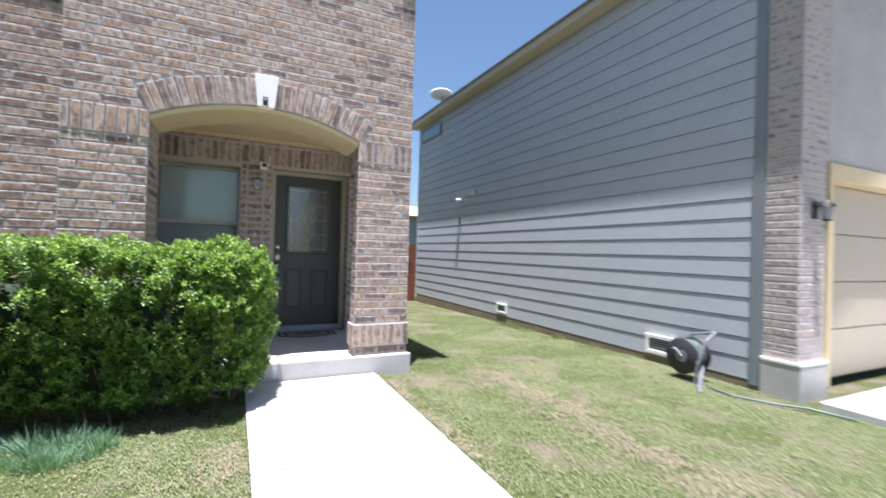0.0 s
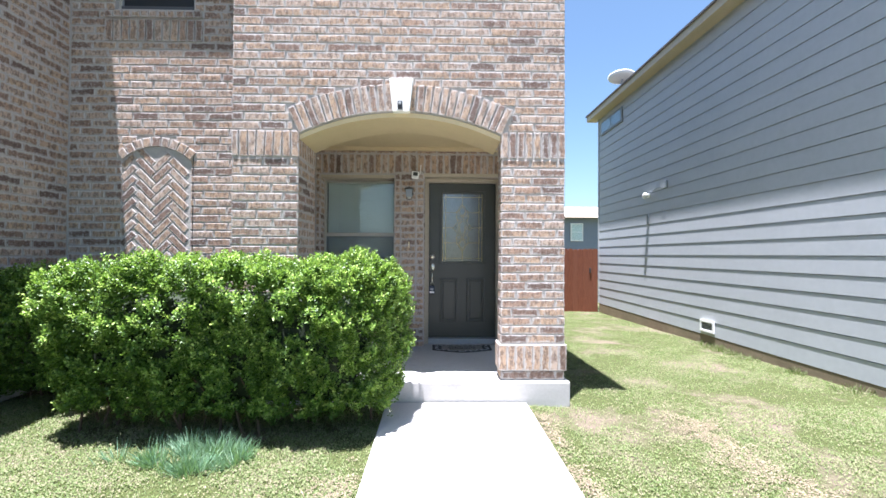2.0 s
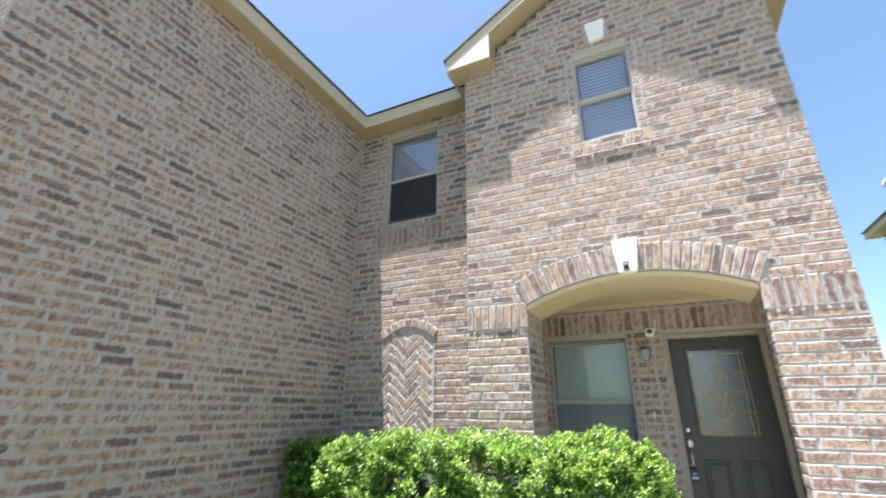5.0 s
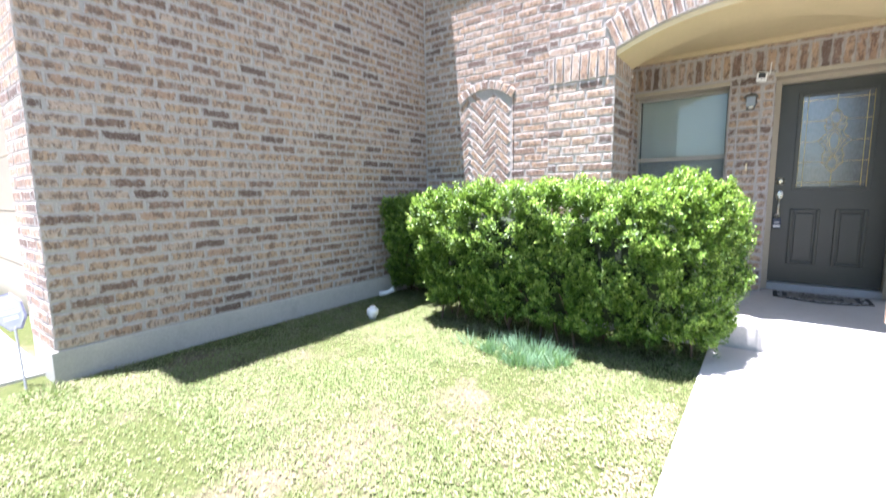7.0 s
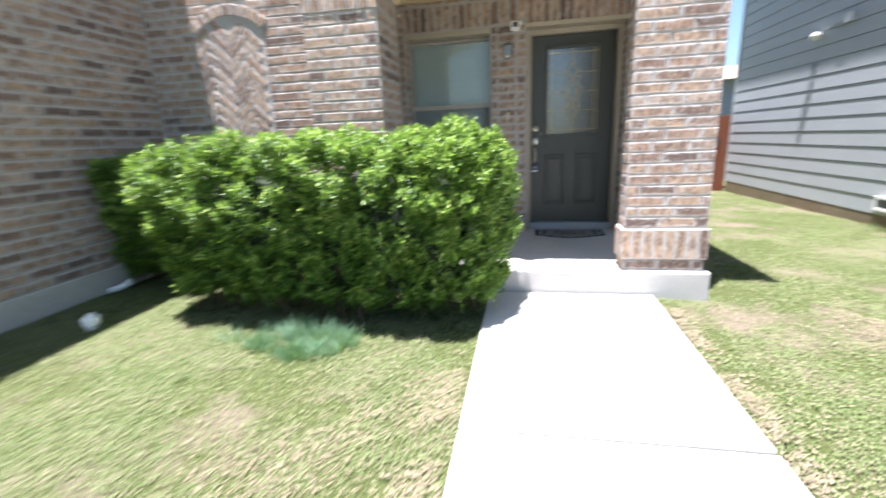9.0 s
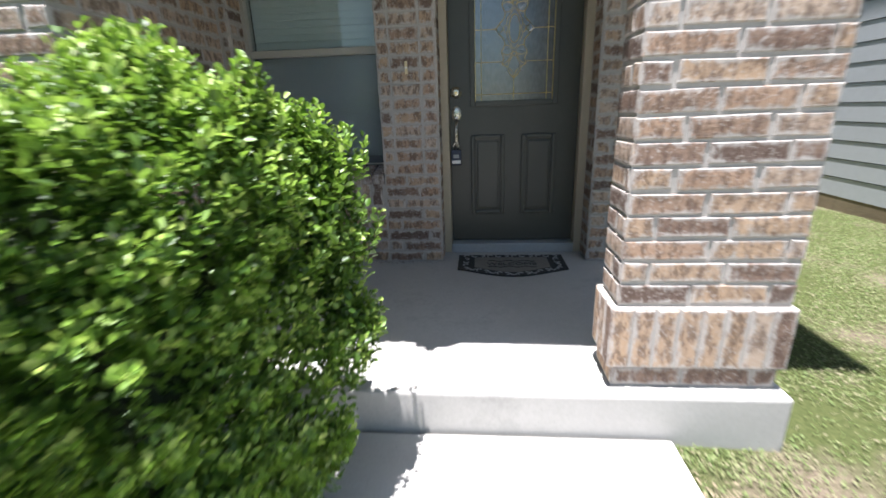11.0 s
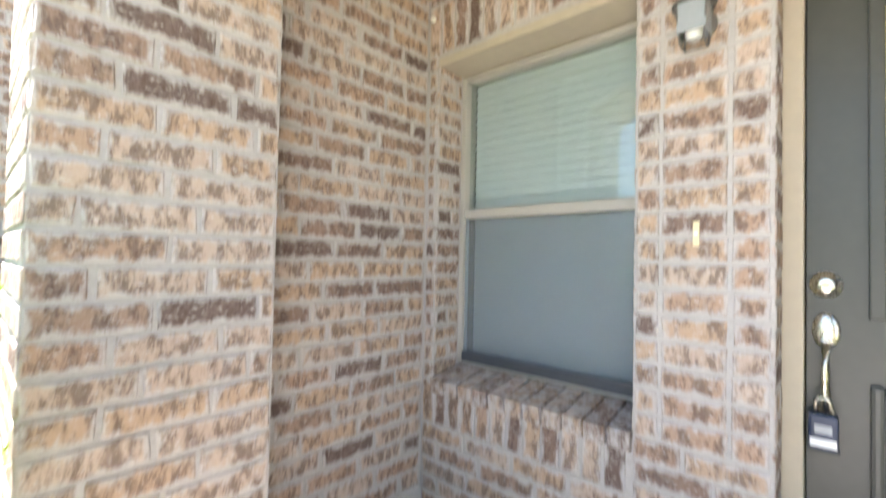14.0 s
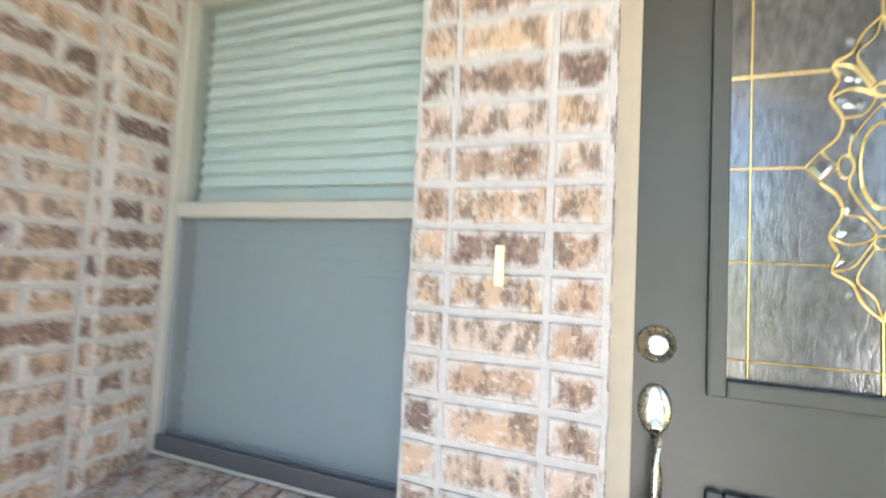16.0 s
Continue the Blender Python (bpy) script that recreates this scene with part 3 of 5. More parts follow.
def keystone(cx, z0, z1, w0, w1, y, label):
    bm = bmesh.new()
    pts = [(cx - w0 / 2, z0), (cx + w0 / 2, z0), (cx + w1 / 2, z1), (cx - w1 / 2, z1)]
    A = [bm.verts.new((u, y + 0.1, v)) for u, v in pts]
    B = [bm.verts.new((u, y, v)) for u, v in pts]
    bm.faces.new(A)
    bm.faces.new(B[::-1])
    for i in range(4):
        bm.faces.new((A[i], B[i], B[(i + 1) % 4], A[(i + 1) % 4]))
    bmesh.ops.recalc_face_normals(bm, faces=bm.faces[:])
    bmesh.ops.bevel(bm, geom=bm.edges[:], offset=0.006, segments=2, affect="EDGES")
    return tagged(obj("keystone", bm, KEYST), label, "keystone", kind="structure")


keystone(-1.536, 2.715, 3.025, 0.155, 0.225, -0.05, "white cast stone keystone over the porch arch")
keystone(-1.515, 5.385, 5.645, 0.15, 0.21, -0.045, "white cast stone keystone over the upper window")

# ---- recessed wall beside the bay, and the garage wing ----
LY, GX = 0.54, -5.03
LW = (-4.572, -3.757, 3.955, 5.41)
rec = tagged(new("wall_recess"), "brown brick wall set back beside the entry bay", "brick wall", kind="structure")
part("core", box(GX - 0.2, LW[0], LY + GAP, 0.9, -0.1, 5.6), MORTAR, rec)
part("core", box(LW[1], -3.0, LY + GAP, 0.9, -0.1, 5.6), MORTAR, rec)
part("core", box(LW[0], LW[1], LY + GAP, 0.9, -0.1, LW[2]), MORTAR, rec)
part("core", box(LW[0], LW[1], LY + GAP, 0.9, LW[3], 5.6), MORTAR, rec)
HL, HR, HT, HC = -4.474, -3.778, 2.37, 2.51


def herr_top(u):
    s = (u - (HL + HR) / 2) / ((HR - HL) / 2)
    return HT + (HC - HT) * (1 - s * s)


rb = Bricks(rec, facing_front(LY), (-3.9, 1.8), 9)


def lw_block(z):
    return (LW[0], LW[1]) if LW[2] - 0.01 < z < LW[3] else None


def herr_block(z):
    if z < HT + 0.04:
        return HL, HR
    if z < HC + 0.1:
        w = (HR - HL) / 2 * math.sqrt(max(0.0, 1 - (z - HT - 0.05) / (HC - HT + 0.06))) + 0.045
        return (HL + HR) / 2 - w, (HL + HR) / 2 + w
    return None


def lsill_block(z):
    return (LW[0] - 0.1, LW[1] + 0.1) if 3.6 < z < 3.93 else None


rb.courses(GX, -3.105, 0.24, 5.5, (lw_block, herr_block, lsill_block))
rb.soldiers(LW[0] - 0.1, LW[1] + 0.1, 3.61, 3.845, out=0.012)
rb.soldiers(LW[0] - 0.1, LW[1] + 0.1, 3.85, 3.93, out=0.03, pitch=0.09)
# rowlock arch over the niche
NR = ((HR - HL) ** 2 / 4 + (HC - HT) ** 2) / (2 * (HC - HT))
NA = math.asin((HR - HL) / 2 / NR)
for i in range(9):
    a = -NA + 2 * NA * (i + 0.5) / 9
    r = NR + 0.048
    rb.add((HL + HR) / 2 + r * math.sin(a), HC - NR + r * math.cos(a), 2 * NA * r / 9 - 0.009, 0.095, a, 0.011)
part("control_joint", box(HR + 0.028, HR + 0.036, LY - 0.001, LY + 0.02, 0.25, 2.42), BLACK, rec)
rb.build()
# herringbone panel, set back in its shallow niche
niche = tagged(new("wall_niche"), "arched blind niche laid in herringbone brick", "brick panel", kind="structure")
hb = Bricks(niche, facing_front(LY + 0.001), (-4.1, 1.9), 10)
HW, HD = 0.0816, 0.0816 * 3
c45 = math.cos(radians(45))
for i in range(-24, 24):
    for j in range(-12, 12):
        # steps of the 3:1 herringbone lattice, one lying and one standing brick at each
        a, b = (i + 3 * j) * HW, (i - 3 * j) * HW
        for lie, (u, v) in ((1, (a + HD / 2, b + HW / 2)), (0, (a + HW / 2, b + HW + HD / 2))):
            pu, pv = (HL + HR) / 2 + (u - v) * c45, 1.2 + (u + v) * c45
            if HL + 0.02 < pu < HR - 0.02 and 0.3 < pv < herr_top(pu) - 0.05:
                m = min(pu - HL, HR - pu) / c45 * 2 + 0.03
                hb.add(pu, pv, min(HD, m) - BJ, HW - BJ, radians(-45 if lie else 45), 0.0)
hb.build()

wing = tagged(new("wall_garage"), "shaded brown brick side wall of the garage wing", "brick wall", kind="structure")
part("core", box(GX - 0.25, GX - GAP, -3.4 + GAP, LY + 0.3, 0.2, 5.6), MORTAR, wing)
part("foundation", box(GX - 0.25, GX + 0.006, -3.42, LY, -0.1, 0.30, 0.008), BASE_C, wing)
gb = Bricks(wing, facing_right(GX), (-2.2, 1.0), 11)
gb.courses(-3.4, LY, 0.304, 5.5)
gb.build()
gfront = tagged(new("wall_garage_front"), "sunlit pale brick front of the garage wing", "brick wall", kind="structure")
part("core", box(GX - 0.62, GX - 0.252, -3.4 + GAP, -2.9, 0.0, 5.6), MORTAR, gfront)
part("core", box(-11.6, GX - 0.622, -3.4 + GAP, -2.9, 2.3, 5.6), MORTAR, gfront)
part("core", box(-11.6, -11.0, -3.4 + GAP, -2.9, 0.0, 2.3), MORTAR, gfront)
gf = Bricks(gfront, facing_front(-3.4), (-5.5, 1.0), 12)
gf.courses(GX - 0.62, GX, 0.304, 5.5)
gf.build()
gdoor = tagged(new("garage_door"), "beige sectional garage door, closed", "garage door", kind="structure")
for i in range(4):
    part("panel", box(-11.0, GX - 0.72, -3.1, -3.05, 0.06 + i * 0.56, 0.06 + (i + 1) * 0.56 - 0.01, 0.006), TRIM, gdoor)
part("frame", box(GX - 0.715, GX - 0.63, -3.22, -2.95, 0.05, 2.3, 0.006), TRIM, gdoor)

# ---- roofs ----
OV = 0.19
roof = tagged(new("roof_gable"), "low gable roof with beige soffits and dark shingle edge", "roof", kind="structure")
TIP_L, TIP_R, TIP_Z, APX, APZ = -3.26, 0.28, 5.66, -1.532, 6.74


def slope_slab(p0, p1, t, y0, y1, mat, name):
    (x0, z0), (x1, z1) = p0, p1
    return part(name, prism([(x0, z0), (x1, z1), (x1, z1 - t), (x0, z0 - t)], "y", y0, y1), mat, roof)


for tip in (TIP_L, TIP_R):
    s = 1 if tip > APX else -1
    slope_slab((APX, APZ + 0.03), (tip + s * 0.03, TIP_Z + 0.01), 0.03, -OV - 0.035, 8.0, SHINGLE, "shingles")
    slope_slab((APX, APZ), (tip, TIP_Z), 0.15, -OV - 0.018, -OV, FASCIA, "rake_board")
    slope_slab((APX, APZ - 0.15), (tip, TIP_Z - 0.15), 0.012, -OV + 0.002, 0.1, SHADED_SOFFIT, "soffit")
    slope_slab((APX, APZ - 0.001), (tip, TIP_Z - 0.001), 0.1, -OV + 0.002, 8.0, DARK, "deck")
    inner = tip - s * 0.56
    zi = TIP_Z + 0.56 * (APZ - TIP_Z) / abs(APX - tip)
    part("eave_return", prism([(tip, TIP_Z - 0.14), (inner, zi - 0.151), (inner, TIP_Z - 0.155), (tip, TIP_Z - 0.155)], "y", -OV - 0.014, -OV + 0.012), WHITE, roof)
    part("return_soffit", box(min(tip, inner), max(tip, inner), -OV + 0.002, 0.1, TIP_Z - 0.168, TIP_Z - 0.156), SHADED_SOFFIT, roof)
    part("return_side", box(inner - 0.006, inner + 0.006, -OV + 0.013, 0.05, TIP_Z - 0.155, zi - 0.165), SHADED_SOFFIT, roof)
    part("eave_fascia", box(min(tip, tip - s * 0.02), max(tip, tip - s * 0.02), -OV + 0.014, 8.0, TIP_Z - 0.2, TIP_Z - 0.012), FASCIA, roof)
    part("eave_soffit", box(min(tip - s * 0.02, s * 0.0 + (0.0 if s > 0 else -3.105)), max(tip - s * 0.02, (0.0 if s > 0 else -3.105)), 0.102, 8.0, TIP_Z - 0.212, TIP_Z - 0.2), SHADED_SOFFIT, roof)

roof2 = tagged(new("roof_main"), "main roof eaves with beige fascia and soffit", "roof", kind="structure")
EZ = 5.66
EY, EX = 0.29, -4.825
part("fascia", box(EX + 0.002, TIP_L - 0.002, EY, EY + 0.022, EZ - 0.18, EZ), FASCIA, roof2)
part("soffit", box(GX - 0.06, -3.1, EY + 0.023, LY + 0.06, EZ - 0.18, EZ - 0.165), SHADED_SOFFIT, roof2)
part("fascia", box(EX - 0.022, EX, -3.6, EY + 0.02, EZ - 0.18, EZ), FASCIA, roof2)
part("soffit", box(GX - 0.06, EX - 0.023, -3.58, EY + 0.02, EZ - 0.18, EZ - 0.165), SHADED_SOFFIT, roof2)
part("fascia", box(-12, EX, -3.622, -3.602, EZ - 0.18, EZ), FASCIA, roof2)
bm = bmesh.new()
for quad in (((EX + 0.03, -3.63, EZ + 0.012), (EX + 0.03, EY - 0.03, EZ + 0.012), (-8.5, 4.0, EZ + 1.9), (-8.5, -0.1, EZ + 1.9)),
             ((EX + 0.03, EY - 0.03, EZ + 0.012), (-3.2, EY - 0.03, EZ + 0.012), (-3.2, 5.0, EZ + 2.6), (-8.5, 5.0, EZ + 2.6)),
             ((EX + 0.03, -3.63, EZ + 0.012), (-12, -3.63, EZ + 0.012), (-12, -0.1, EZ + 1.9), (-8.5, -0.1, EZ + 1.9))):
    bm.faces.new([bm.verts.new(p) for p in quad])
r = bmesh.ops.solidify(bm, geom=bm.faces[:], thickness=0.03)
part("shingles", bm, SHINGLE, roof2)
# the rest of the house, so that it is closed behind its front
hall = tagged(new("house_body"), "plain walls closing the house behind its front", "wall", kind="structure")
part("back_wall", box(-12, 0.0, 8.9, 9.0, -0.1, 5.4), MORTAR, hall)
part("side_wall", box(-12, -11.6, -2.9, 9.0, -0.1, 5.5), MORTAR, hall)
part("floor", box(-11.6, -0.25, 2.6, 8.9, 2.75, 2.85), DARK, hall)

# ---- grey house next door ----
NX, NY0, NY1, NZ0, NZ1 = 3.45, -1.78, 8.22, 0.045, 5.29
nh = holder("house", "two-storey house with grey lap siding and a brick front", "house")
nwall = part("wall", box(NX + 0.032, NX + 0.2, NY0, NY1, -0.1, NZ1), SIDING, nh)
LAP = 0.226
for i in range(24):
    z = NZ0 + i * LAP
    h = min(LAP, NZ1 + 0.03 - z)
    gap = 0.011 if i else 0.0
    bm = prism([(NX + 0.0025, z + gap), (NX + 0.016, z + gap), (NX + 0.031, z + gap + 0.012), (NX + 0.031, z + h), (NX + 0.0085, z + h)], "y", NY0 + 0.1, NY1)
    part("plank", bm, SIDING, nwall)
part("foundation", box(NX + 0.006, NX + 0.0315, NY0, NY1, -0.35, 0.044), STAINED, nh, "earth-stained concrete foundation")
part("corner_board", box(NX - 0.012, NX + 0.1, NY0 - 0.02, NY0 + 0.098, 0.0, NZ1), SIDE_TRIM, nh)
part("corner_board", box(NX - 0.012, NX + 0.1, NY1 - 0.002, NY1 + 0.06, 0.06, NZ1), SIDING, nh)
part("back_wall", box(NX + 0.1, 11, NY1 - 0.2, NY1, 0, NZ1), SIDING, nh)
pierb = part("brick_pier", box(NX + GAP, NX + 0.5, -2.14 + GAP, NY0 - 0.022, 0.32, NZ1), MORTAR, nh)
part("brick_base", box(NX - 0.03, NX + 0.5, -2.18, NY0 - 0.022, -0.12, 0.3, 0.006), BASE_C, nh)
part("base_cap", box(NX - 0.035, NX + 0.5, -2.185, NY0 - 0.022, 0.3, 0.34, 0.01), KEYST, nh)
nb = Bricks(nh, facing_left(NX), (2.0, 1.4), 21, PALE_BRICK)
nb.courses(-NY0 + 0.022, 2.14, 0.345, NZ1)
nb.build()
nf = Bricks(nh, facing_front(-2.14), (NX, 1.4), 22, PALE_BRICK)
nf.courses(NX, NX + 0.5, 0.345, NZ1)
nf.build(120)
part("brick_front", box(NX + 0.5, 11, -2.14, -2.0, 2.45, NZ1), MORTAR, nh)
part("garage_header", box(NX + 0.5, 9.6, -2.17, -1.95, 2.28, 2.45), STUCCO, nh)
part("garage_jamb", box(NX + 0.5, NX + 0.58, -2.17, -1.95, 0.05, 2.28), STUCCO, nh)
gd = part("garage_door", box(NX + 0.58, 9.5, -1.98, -1.94, 0.05, 2.28), TRIM, nh)
for i in range(4):
    part("panel", box(NX + 0.6, 9.45, -2.0, -1.982, 0.07 + i * 0.55, 0.05 + (i + 1) * 0.55, 0.004), TRIM, gd)
# eave along the side
EVX = NX - 0.253
part("fascia", box(EVX, EVX + 0.022, -2.6, NY1 + 0.3, NZ1 - 0.02, NZ1 + 0.16), FASCIA, nh)
part("soffit", box(EVX + 0.023, NX + 0.05, -2.6, NY1 + 0.3, NZ1 - 0.02, NZ1 - 0.005), FASCIA, nh)
nroof = part("roof", prism([(EVX - 0.03, NZ1 + 0.155), (7.4, NZ1 + 2.3), (7.4, NZ1 + 2.26), (EVX - 0.03, NZ1 + 0.115)], "y", -2.65, NY1 + 0.32), SHINGLE, nh)
part("roof", prism([(11.4, NZ1 + 0.155), (7.4, NZ1 + 2.3), (7.4, NZ1 + 2.26), (11.4, NZ1 + 0.115)], "y", -2.65, NY1 + 0.32), SHINGLE, nh)
part("gable", prism([(NX + 0.1, NZ1), (11, NZ1), (7.4, NZ1 + 2.2)], "y", NY1 - 0.2, NY1), SIDING, nh)
part("gable", prism([(NX + 0.1, NZ1), (11, NZ1), (7.4, NZ1 + 2.2)], "y", -2.14, -2.1), MORTAR, nh)
hw = part("window", box(NX - 0.03, NX + 0.012, 6.66, 8.02, 4.74, 5.12), SIDE_TRIM, nh)
part("pane", box(NX - 0.036, NX - 0.031, 6.73, 7.31, 4.8, 5.06), GLASS, hw)
part("pane", box(NX - 0.036, NX - 0.031, 7.37, 7.95, 4.8, 5.06), GLASS, hw)

# ---- fence and the house behind it ----
FY = 8.26
fence = tagged(new("fence"), "red-brown stained cedar privacy fence between the houses", "fence")
x = 0.02
rngf = random.Random(4)
while x < NX - 0.03:
    w = min(0.138, NX - 0.02 - x)
    h = 1.58 + rngf.uniform(-0.012, 0.012)
    pts = [(x, -0.2), (x + w, -0.2), (x + w, h - 0.03), (x + w - 0.03, h), (x + 0.03, h), (x, h - 0.03)]
    part("plank", prism(pts, "y", FY, FY + 0.018), CEDAR, fence)
    x += w + 0.004
for z in (0.1, 1.25):
    part("rail", box(0.02, NX - 0.02, FY + 0.02, FY + 0.058, z, z + 0.09, 0.004), CEDAR, fence)
for px in (0.05, 1.7, NX - 0.12):
    part("post", box(px, px + 0.09, FY + 0.06, FY + 0.15, -0.3, 1.5, 0.005), CEDAR, fence)
part("latch", box(3.18, 3.23, FY - 0.03, FY - 0.002, 0.9, 1.05, 0.008), BLACK, fence)

far = holder("house", "distant grey-blue siding house behind the fence", "house")
fw = part("wall", box(4.5, 16, 25, 33, 0, 3.95), plain("blue_grey_siding", (0.2, 0.23, 0.28), 0.7, var=0.06, scale=4, bump=0.1), far)
for i in range(17):
    part("plank", box(4.49, 16, 24.97, 24.998, 0.05 + i * 0.23, 0.05 + i * 0.23 + 0.215), fw.data.materials[0], fw)
part("roof", prism([(24.4, 3.9), (29, 5.1), (33.6, 3.9)], "x", 4.1, 16.4), plain("tan_shingle", (0.3, 0.25, 0.2), 0.95, var=0.2, scale=8, bump=0.3), far)
fwin = part("window", box(7.89, 8.73, 24.9, 24.965, 2.35, 3.55), WHITE, far)
part("pane", box(7.97, 8.65, 24.88, 24.898, 2.43, 2.93), GLASS, fwin)
part("pane", box(7.97, 8.65, 24.88, 24.898, 2.98, 3.47), GLASS, fwin)

# ---- windows ----
def sash_window(name, x0, x1, z0, z1, y, mid, label, blinds_low=True, screen=None, pane=None):
    """A single-hung window: frame, two sashes, glass, blinds and an insect screen over the lower sash."""
    w = tagged(new(name), label, "window", kind="structure")
    f = 0.024
    for n, b in (("frame", (x0, x0 + f, z0, z1)), ("frame", (x1 - f, x1, z0, z1)), ("frame", (x0 + f, x1 - f, z1 - f, z1)), ("frame", (x0 + f, x1 - f, z0, z0 + 0.012))):
        part(n, box(b[0], b[1], y - 0.03, y + 0.06, b[2], b[3], 0.004), VINYL, w)
    part("meeting_rail", box(x0 + f, x1 - f, y - 0.022, y + 0.03, mid - 0.024, mid + 0.024, 0.005), VINYL, w)
    up = part("glass", box(x0 + f, x1 - f, y + 0.012, y + 0.016, mid + 0.024, z1 - f), pane or GLASS, w)
    lo = part("glass", box(x0 + f, x1 - f, y + 0.018, y + 0.022, z0 + f, mid - 0.024), pane or GLASS, w)
    up.visible_shadow = lo.visible_shadow = False
    part("bottom_rail", box(x0 + f, x1 - f, y + 0.002, y + 0.017, z0 + 0.012, z0 + 0.06, 0.003), SIDE_TRIM, w)
    if screen:
        part("insect_screen", box(x0 + f, x1 - f, y - 0.004, y - 0.002, z0 + f, mid - 0.024), screen, w)
        for b in ((x0 + f, x0 + f + 0.014, z0 + f, mid - 0.024), (x1 - f - 0.014, x1 - f, z0 + f, mid - 0.024), (x0 + f + 0.014, x1 - f - 0.014, z0 + f, z0 + f + 0.014)):
            part("screen_frame", box(b[0], b[1], y - 0.012, y, b[2], b[3]), SIDE_TRIM, w)
        # track strip over the sill, with the bottom rail's shadow in its colour
        part("bottom_track", box(x0 + f, x1 - f, y - 0.028, y - 0.013, z0 + 0.012, z0 + 0.06, 0.004), TRACK, w, "grey bottom track, darkened for the rail's shadow")
    z = z1 - f - 0.01
    slat = box(-(x1 - x0) / 2 + f + 0.01, (x1 - x0) / 2 - f - 0.01, -0.027, 0.027, -0.0012, 0.0012)
    me = bpy.data.meshes.new("blind_slat")
    slat.to_mesh(me)
    slat.free()
    me.materials.append(BLIND)
    end = z0 + f if blinds_low else mid
    while z > end:
        s = new("blind_slat", me)
        s.parent = w
        s.matrix_basis = Matrix.Translation(((x0 + x1) / 2, y + 0.055, z)) @ Matrix.Rotation(radians(70), 4, "X")
        z -= 0.043
    # dark box added behind the blinds in place of an unlit room
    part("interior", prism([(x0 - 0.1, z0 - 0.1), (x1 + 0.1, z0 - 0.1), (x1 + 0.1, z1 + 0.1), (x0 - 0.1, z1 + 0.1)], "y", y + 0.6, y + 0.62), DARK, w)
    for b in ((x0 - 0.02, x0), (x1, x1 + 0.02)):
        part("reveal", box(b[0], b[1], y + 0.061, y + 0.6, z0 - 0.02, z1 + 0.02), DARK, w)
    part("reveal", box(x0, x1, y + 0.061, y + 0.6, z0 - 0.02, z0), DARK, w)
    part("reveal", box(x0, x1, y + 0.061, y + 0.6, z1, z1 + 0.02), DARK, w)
    return w


w1 = sash_window("window_1", PW[0], PW[1], PW[2], PW[3] - 0.045, PWY + 0.032, 1.656, "porch window with closed white blinds and lower screen", screen=SCREEN)
part("head_trim", box(PW[0], PW[1], PY + 0.004, PWY + 0.05, PW[3] - 0.04, PW[3] - 0.002, 0.004), TRIM, w1)
w2 = sash_window("window_2", GW[0], GW[1], GW[2], GW[3], 0.065, 4.69, "upper bay window with white blinds reflecting the sky", pane=UP_GLASS)
part("head_trim", box(GW[0] - 0.01, GW[1] + 0.01, 0.012, 0.06, GW[3] + 0.002, GW[3] + 0.1, 0.004), TRIM, w2)
w3 = sash_window("window_3", LW[0], LW[1], LW[2], LW[3] - 0.07, 0.62, 4.64, "upper window with blinds and a dark screen on the lower sash", screen=DARK_SCREEN, pane=UP_GLASS)
part("head_trim", box(LW[0], LW[1], LY + 0.012, 0.64, LW[3] - 0.068, LW[3] - 0.002, 0.004), TRIM, w3)

# ---- front door ----
door = tagged(new("door_1"), "dark olive front door with leaded glass and two panels, closed", "door", kind="structure")
YD = 1.712
LX0, LX1, LZ0, LZ1 = -1.122, -0.586, 1.304, 2.208
leafp = [("stile", DX0, LX0, DZ0, DZ1), ("stile", LX1, DX1, DZ0, DZ1), ("rail", LX0, LX1, LZ1, DZ1), ("rail", LX0, LX1, DZ0, LZ0)]
for n, a, b, c, d in leafp:
    part(n, box(a, b, YD, YD + 0.044, c, d), DOORP, door)
for a, b, c, d in ((LX0 - 0.03, LX0 + 0.006, LZ0 - 0.03, LZ1 + 0.03), (LX1 - 0.006, LX1 + 0.03, LZ0 - 0.03, LZ1 + 0.03), (LX0 + 0.006, LX1 - 0.006, LZ1 - 0.006, LZ1 + 0.03), (LX0 + 0.006, LX1 - 0.006, LZ0 - 0.03, LZ0 + 0.006)):
    part("lite_moulding", box(a, b, YD - 0.016, YD - 0.001, c, d, 0.006), DOORP, door)
lite = part("glass", box(LX0 + 0.003, LX1 - 0.003, YD + 0.012, YD + 0.018, LZ0 + 0.003, LZ1 - 0.003), LITE, door, "textured leaded glass")
for a, b in ((-1.15, -0.91), (-0.796, -0.556)):
    pn = part("panel", box(a + 0.045, b - 0.045, YD - 0.012, YD - 0.001, 0.56, 1.04, 0.008), DOORP, door)
    for c in ((a, a + 0.03, 0.515, 1.085), (b - 0.03, b, 0.515, 1.085), (a + 0.0305, b - 0.0305, 1.055, 1.085), (a + 0.0305, b - 0.0305, 0.515, 0.545)):
        part("moulding", box(c[0], c[1], YD - 0.02, YD - 0.0005, c[2], c[3], 0.01), DOORP, pn)
# dark sheet added behind the leaf in place of the unlit hall
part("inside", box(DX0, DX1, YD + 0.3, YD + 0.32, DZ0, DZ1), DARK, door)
for a, b in ((FX0, DX0 - 0.004), (DX1 + 0.004, FX1)):
    part("jamb", box(a, b, YD - 0.075, 1.8, 0.235, FZ1 - 0.002, 0.005), TRIM, door)
part("head_jamb", box(DX0 - 0.004, DX1 + 0.004, YD - 0.075, 1.8, DZ1 + 0.004, FZ1 - 0.002, 0.005), TRIM, door)
